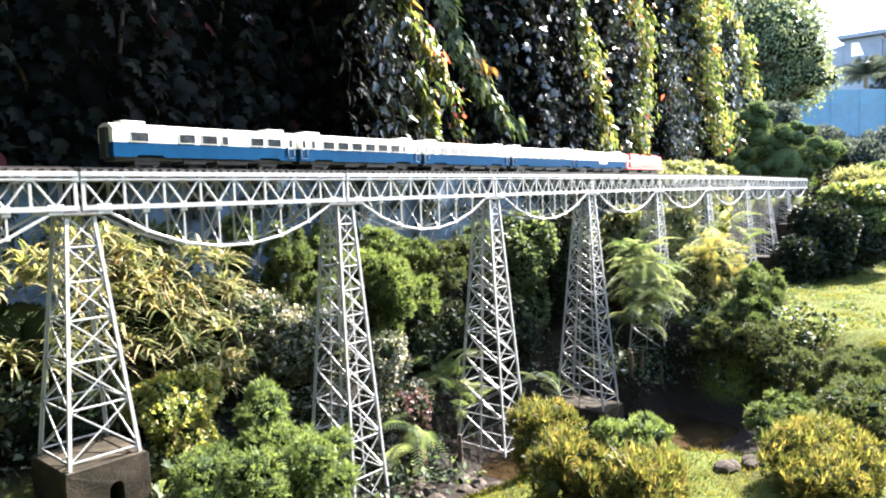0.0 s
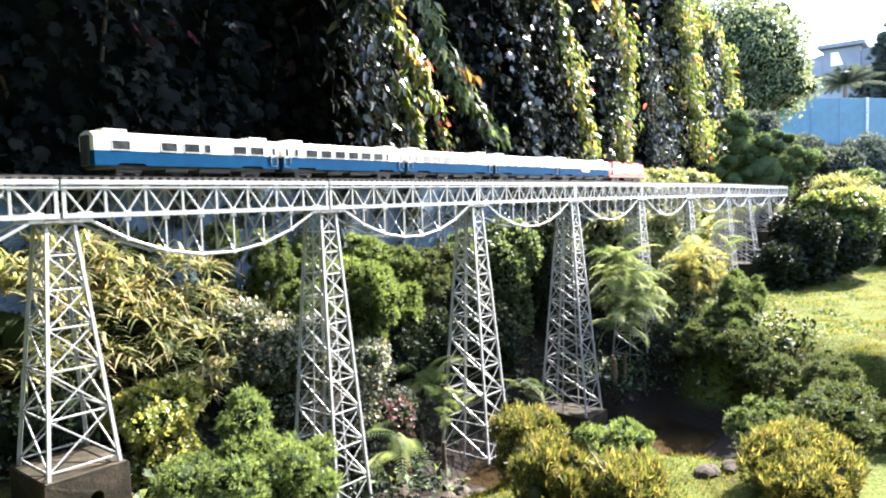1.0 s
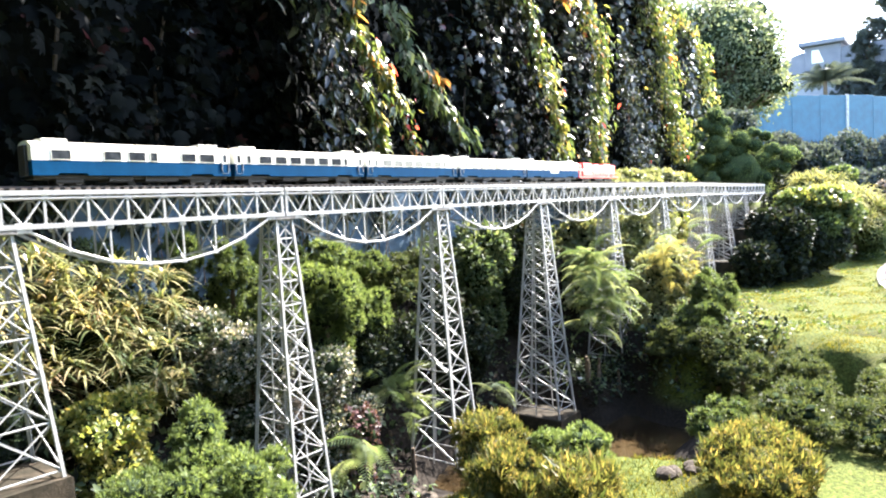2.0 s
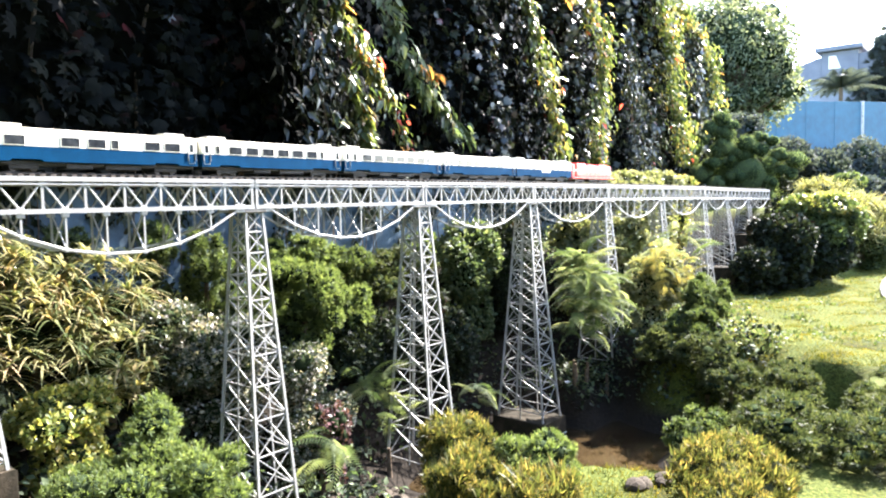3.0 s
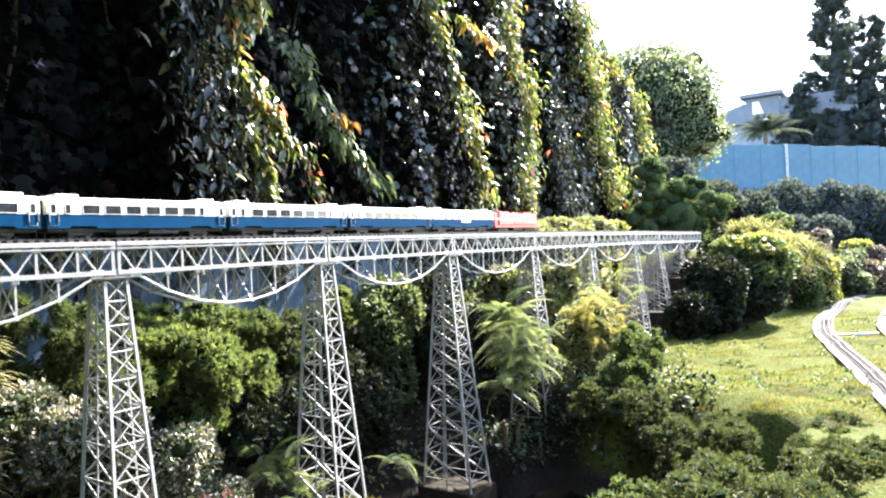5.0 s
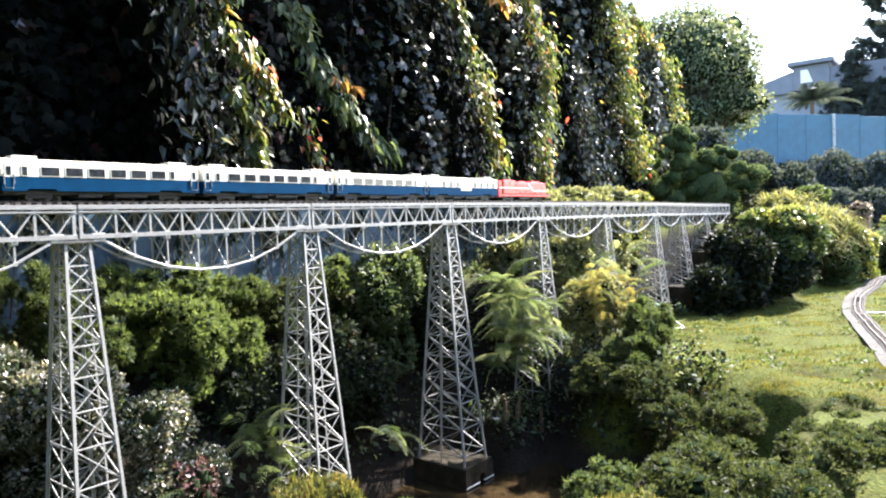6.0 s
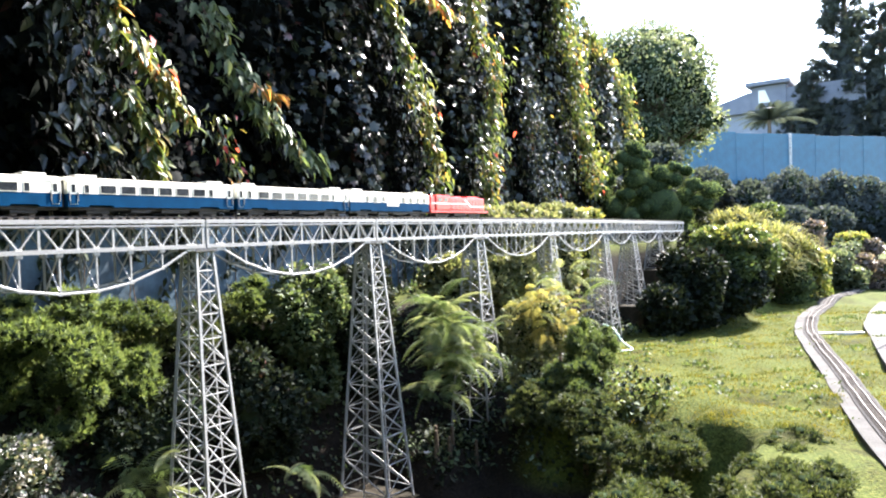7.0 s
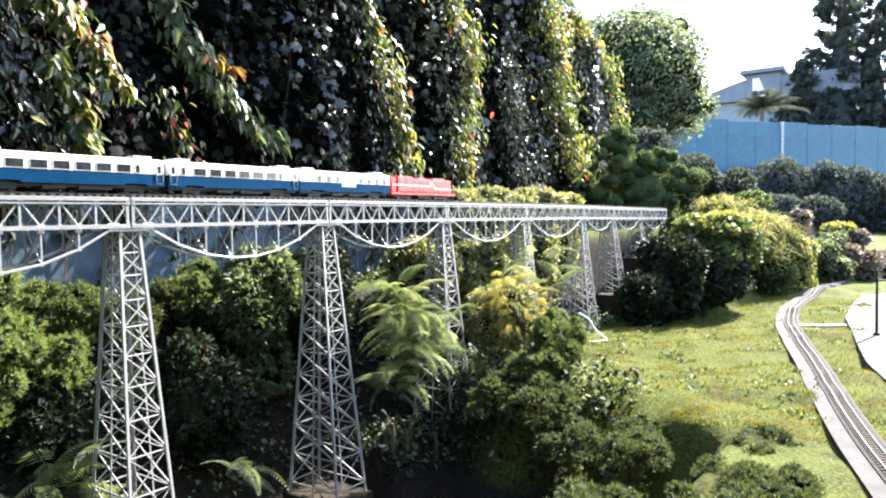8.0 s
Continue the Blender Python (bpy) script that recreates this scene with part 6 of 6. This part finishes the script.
# ---- rocks by the foot of the bank ----
for k in range(24):
    x, y = rng.uniform(0.25, 1.15), rng.uniform(-0.5, 0.05)
    r = rng.uniform(0.025, 0.06)
    if k > 17:
        x, y, r = rng.uniform(0.95, 1.25), rng.uniform(-2.0, -1.85), rng.uniform(0.03, 0.055)
    bm = bmesh.new()
    bmesh.ops.create_icosphere(bm, subdivisions=2, radius=1)
    off = Vector((k * 3.1, 0, 0))
    for v in bm.verts:
        f = 1 + 0.35 * noise.noise(v.co * 1.3 + off)
        v.co = Vector((v.co.x * r * f * 1.2, v.co.y * r * f, v.co.z * r * f * 0.7))
    t = new("rock", bpy.data.meshes.new("rock"))
    bm.to_mesh(t.data)
    bm.free()
    t.data.materials.append(M_ROCK)
    t.location = (x, y, gz(x, y) + r * 0.25)
    tagged(t, "small rough brown rock on the damp bank", "rock", "rocks")


# ---- far garden: tree, conifers, fence, house ----
FAR = 2.08


def far(x, y, z, k=FAR):
    """A place in the far garden, k times as far off as first paced out from the path."""
    return (-1.7 + k * (x + 1.7), -3.35 + k * (y + 3.35), 1.56 + k * (z - 1.56))


def far_blobs(blobs, k=FAR):
    return [(*far(*b[:3], k), b[3] * k, b[4] * k, b[5] * k) for b in blobs]


def tree(label, x, y, z0, blobs, material, n, size, trunk_r):
    t = thing("tree", label, "tree", "trees")
    zc = np.mean([b[2] for b in blobs])
    bm = stem_bm(x, y, z0 - 0.2, zc, trunk_r)
    for b in blobs[1:]:
        a, c = Vector((x, y, z0 + (zc - z0) * 0.55)), Vector(b[:3])
        d = c - a
        bmesh.ops.create_cone(bm, cap_ends=False, segments=7, radius1=trunk_r * 0.5, radius2=trunk_r * 0.15, depth=d.length, matrix=Matrix.Translation((a + c) / 2) @ d.to_track_quat("Z", "Y").to_matrix().to_4x4())
    part("trunk", bm, M_BARK, t)
    p, nr = blob_shell(blobs, n, 0.20)
    m = len(p)
    along = unit(nr * 0.5 + rng.normal(0, 0.6, (m, 3)) + np.array([0, 0, -0.3]))
    tagged(child("crown", scatter("crown", LEAFLET_V, LEAFLET_F, p, along, unit(nr + rng.normal(0, 0.6, (m, 3))), size * rng.uniform(0.6, 1.3, m), material), t), kind="stuff")
    # dark body in the crown, shade put into its colour
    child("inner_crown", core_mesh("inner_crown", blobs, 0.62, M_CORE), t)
    return t


tree("broad-leaved tree with a dense irregular crown above the wall", 17.4, 2.6, gz(17.4, 2.6), far_blobs(heap(14.7, 1.70, 5.05, 1.25, 1.15, 1.40, 22, 900) + heap(14.2, 2.7, 5.0, 1.2, 1.0, 1.3, 14, 904) + heap(15.0, 1.05, 3.95, 0.85, 0.8, 0.95, 14, 905) + heap(14.4, 1.9, 3.3, 1.0, 0.9, 0.9, 10, 901) + heap(13.6, 3.0, 4.2, 0.9, 0.9, 1.3, 8, 906), 1.15), M_TREE, 70000, 0.098, 0.16)


def conifer(x, y, z0, h, r, seed):
    """A conifer of many drooping boughs round its trunk, with gaps between them."""
    t = thing("conifer", "tall dark pointed conifer beyond the blue fence", "tree", "conifers")
    part("trunk", stem_bm(x, y, z0 - 1.0, z0 + h * 0.95, 0.24), M_BARK, t)
    g = np.random.default_rng(seed)
    pts, dirs = [], []
    boughs = int(h * 10)
    for k in range(boughs):
        u = (k + g.uniform(0, 1)) / boughs
        a = g.uniform(0, math.tau)
        ln = r * (1 - u) ** 0.80 * g.uniform(0.55, 1.2) + 0.20
        m = int(9 + 11 * ln)
        s = g.uniform(0.15, 1.0, m)
        d = np.array([math.cos(a), math.sin(a), 0])
        w = np.array([-math.sin(a), math.cos(a), 0])
        c = np.array([x, y, z0 + 0.2 + u * (h - 0.2)]) + d * (ln * s)[:, None] + w * (g.normal(0, 0.20, m) * (1.1 - s) * 2)[:, None]
        c[:, 2] += ln * (0.35 * s ** 2 - 0.10 * s) + g.normal(0, 0.10, m)
        pts.append(c)
        dirs.append(np.repeat((d + np.array([0, 0, 0.55]))[None], m, 0) + g.normal(0, 0.35, (m, 3)))
    p, d = np.concatenate(pts), unit(np.concatenate(dirs))
    n = len(p)
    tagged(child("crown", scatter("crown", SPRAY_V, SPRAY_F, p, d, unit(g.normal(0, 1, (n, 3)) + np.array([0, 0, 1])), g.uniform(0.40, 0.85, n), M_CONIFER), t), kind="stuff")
    bm = bmesh.new()
    bmesh.ops.create_cone(bm, cap_ends=True, segments=14, radius1=r * 0.55, radius2=0.02, depth=h * 0.8, matrix=Matrix.Translation((x, y, z0 + 0.2 + h * 0.4)))
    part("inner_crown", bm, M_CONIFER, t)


for x, y, h, r, seed in [(20.0, -1.50, 7.2, 1.30, 1), (20.2, -2.30, 5.6, 1.10, 2), (20.6, -3.60, 6.2, 1.40, 3), (19.6, -0.75, 4.0, 0.95, 4), (19.5, -0.25, 2.9, 0.75, 5)]:
    conifer(*far(x, y, 1.6, 2.8), h * 2.8, r * 2.8, seed)
for k, (x, y, z, rx, ry, rz) in enumerate([(16.5, 0.95, 1.75, 0.80, 0.60, 0.70), (16.7, 0.15, 1.85, 0.80, 0.60, 0.78), (17.0, -0.55, 2.00, 0.80, 0.62, 0.90), (17.1, -1.25, 1.90, 0.75, 0.62, 0.90), (17.2, -1.95, 1.75, 0.75, 0.70, 0.85), (17.2, -2.75, 1.68, 0.75, 0.75, 0.80), (17.2, -3.6, 1.70, 0.75, 0.80, 0.82), (15.2, 0.05, 1.55, 0.6, 0.5, 0.40), (15.6, -0.75, 1.55, 0.6, 0.5, 0.42), (15.8, -1.45, 1.5, 0.6, 0.5, 0.40)]):
    b = heap(*far(x, y, z), rx * FAR, ry * FAR, rz * FAR, 10, 340 + k)
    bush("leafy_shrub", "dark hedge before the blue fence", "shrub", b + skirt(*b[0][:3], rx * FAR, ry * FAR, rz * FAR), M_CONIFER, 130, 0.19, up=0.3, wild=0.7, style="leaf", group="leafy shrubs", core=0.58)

fence = thing("fence", "long blue-painted fence with pale posts", "fence")
FA, FB = Vector((33.5, 6.8, 0)), Vector((56.0, -7.2, 0))
nseg = 14
for k in range(nseg):
    a, b = FA.lerp(FB, k / nseg), FA.lerp(FB, (k + 1) / nseg)
    c = (a + b) / 2
    ang = math.degrees(math.atan2(b.y - a.y, b.x - a.x))
    part("fence_panel", box_bm(-0.95, 0.95, -0.03, 0.03, -0.4, 6.36 + 0.04 * math.sin(k * 2.1), 0.01), M_BLUEFENCE, fence, m=pose(c.x, c.y, 0, 0, 0, ang))
    part("fence_post", box_bm(*((-0.09, 0.09, -0.09, 0.09, -0.4, 6.40, 0.02) if k == 4 else (-0.034, 0.034, -0.034, 0.034, -0.4, 6.34, 0.01))), M_STEEL if k == 4 else M_BLUEFENCE, fence, m=pose(a.x, a.y, 0))

house = thing("house", "distant pale house with a low grey roof and a dormer", "house")
HX = 27.0
house.matrix_basis = Matrix.Translation(far(0, 0, 0)) @ Matrix.Scale(FAR, 4)


def prism(profile, x0, x1):
    """A solid whose (y, z) profile runs from x0 to x1."""
    bm = bmesh.new()
    lo = [bm.verts.new((x0, y, z)) for y, z in profile]
    hi = [bm.verts.new((x1, y, z)) for y, z in profile]
    bm.faces.new(lo)
    bm.faces.new(hi)
    for i in range(len(profile)):
        j = (i + 1) % len(profile)
        bm.faces.new((lo[i], lo[j], hi[j], hi[i]))
    bmesh.ops.recalc_face_normals(bm, faces=bm.faces[:])
    return bm


part("wall", box_bm(HX + 0.2, HX + 3.0, -1.2, 4.6, 0.5, 5.9, 0.02), M_HOUSE, house)
part("roof", prism([(5.0, 5.85), (2.3, 6.62), (-1.5, 6.62), (-1.5, 5.85)], HX, HX + 3.2), M_ROOF, house)
dormer = part("dormer", box_bm(HX - 0.05, HX + 2.0, 1.0, 2.2, 5.9, 6.78, 0.02), M_ROOF, house)
part("dormer_roof", box_bm(HX - 0.25, HX + 2.2, 0.85, 2.38, 6.78, 6.95, 0.03), M_ROOF, dormer)
part("gable_window", prism([(1.95, 6.15), (1.55, 6.15), (1.72, 6.62), (1.95, 6.62)], HX - 0.09, HX - 0.045), M_WHITE, dormer, "white-framed gable window")

# small palm by the fence
palm = thing("palm", "small palm with arching leaves beyond the blue fence", "palm")
palm.matrix_basis = Matrix.Translation(far(0, 0, 0)) @ Matrix.Scale(FAR, 4)
part("trunk", stem_bm(19.6, 0.30, 1.0, 4.45, 0.08), M_BARK, palm)
for k in range(30):
    pts, fac = [], []
    a, e, ln = k * 2.399, 0.2 + 1.2 * rng.uniform(0, 1), rng.uniform(0.8, 1.35)
    h, sd = np.array([math.cos(a), math.sin(a), 0]), np.array([-math.sin(a), math.cos(a), 0])
    for i in range(15):
        u = i / 14
        c = np.array([19.6, 0.30, 4.5]) + h * ln * u * math.cos(e) + np.array([0, 0, ln * (u * math.sin(e) - 0.5 * u * u)])
        w = 0.30 * math.sin(math.pi * min(1, 0.12 + 0.88 * u)) * ln
        o = len(pts)
        pts += [c] + [c + sd * ss * w * 0.7 + h * w * 0.8 - np.array([0, 0, w * 0.35]) for ss in (-1, 1)]
        if i < 14:
            fac += [[o, o + 3, o + 1], [o, o + 3, o + 2]]
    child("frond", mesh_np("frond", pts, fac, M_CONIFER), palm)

# unseen tree left of the path, added so its crown keeps sky light off the wall
tree("unseen broad-crowned tree added to shade the left of the wall", -5.6, -1.2, 0.3, heap(-3.4, -0.9, 5.6, 2.7, 2.3, 1.3, 16, 950), M_TREE, 12000, 0.30, 0.22)
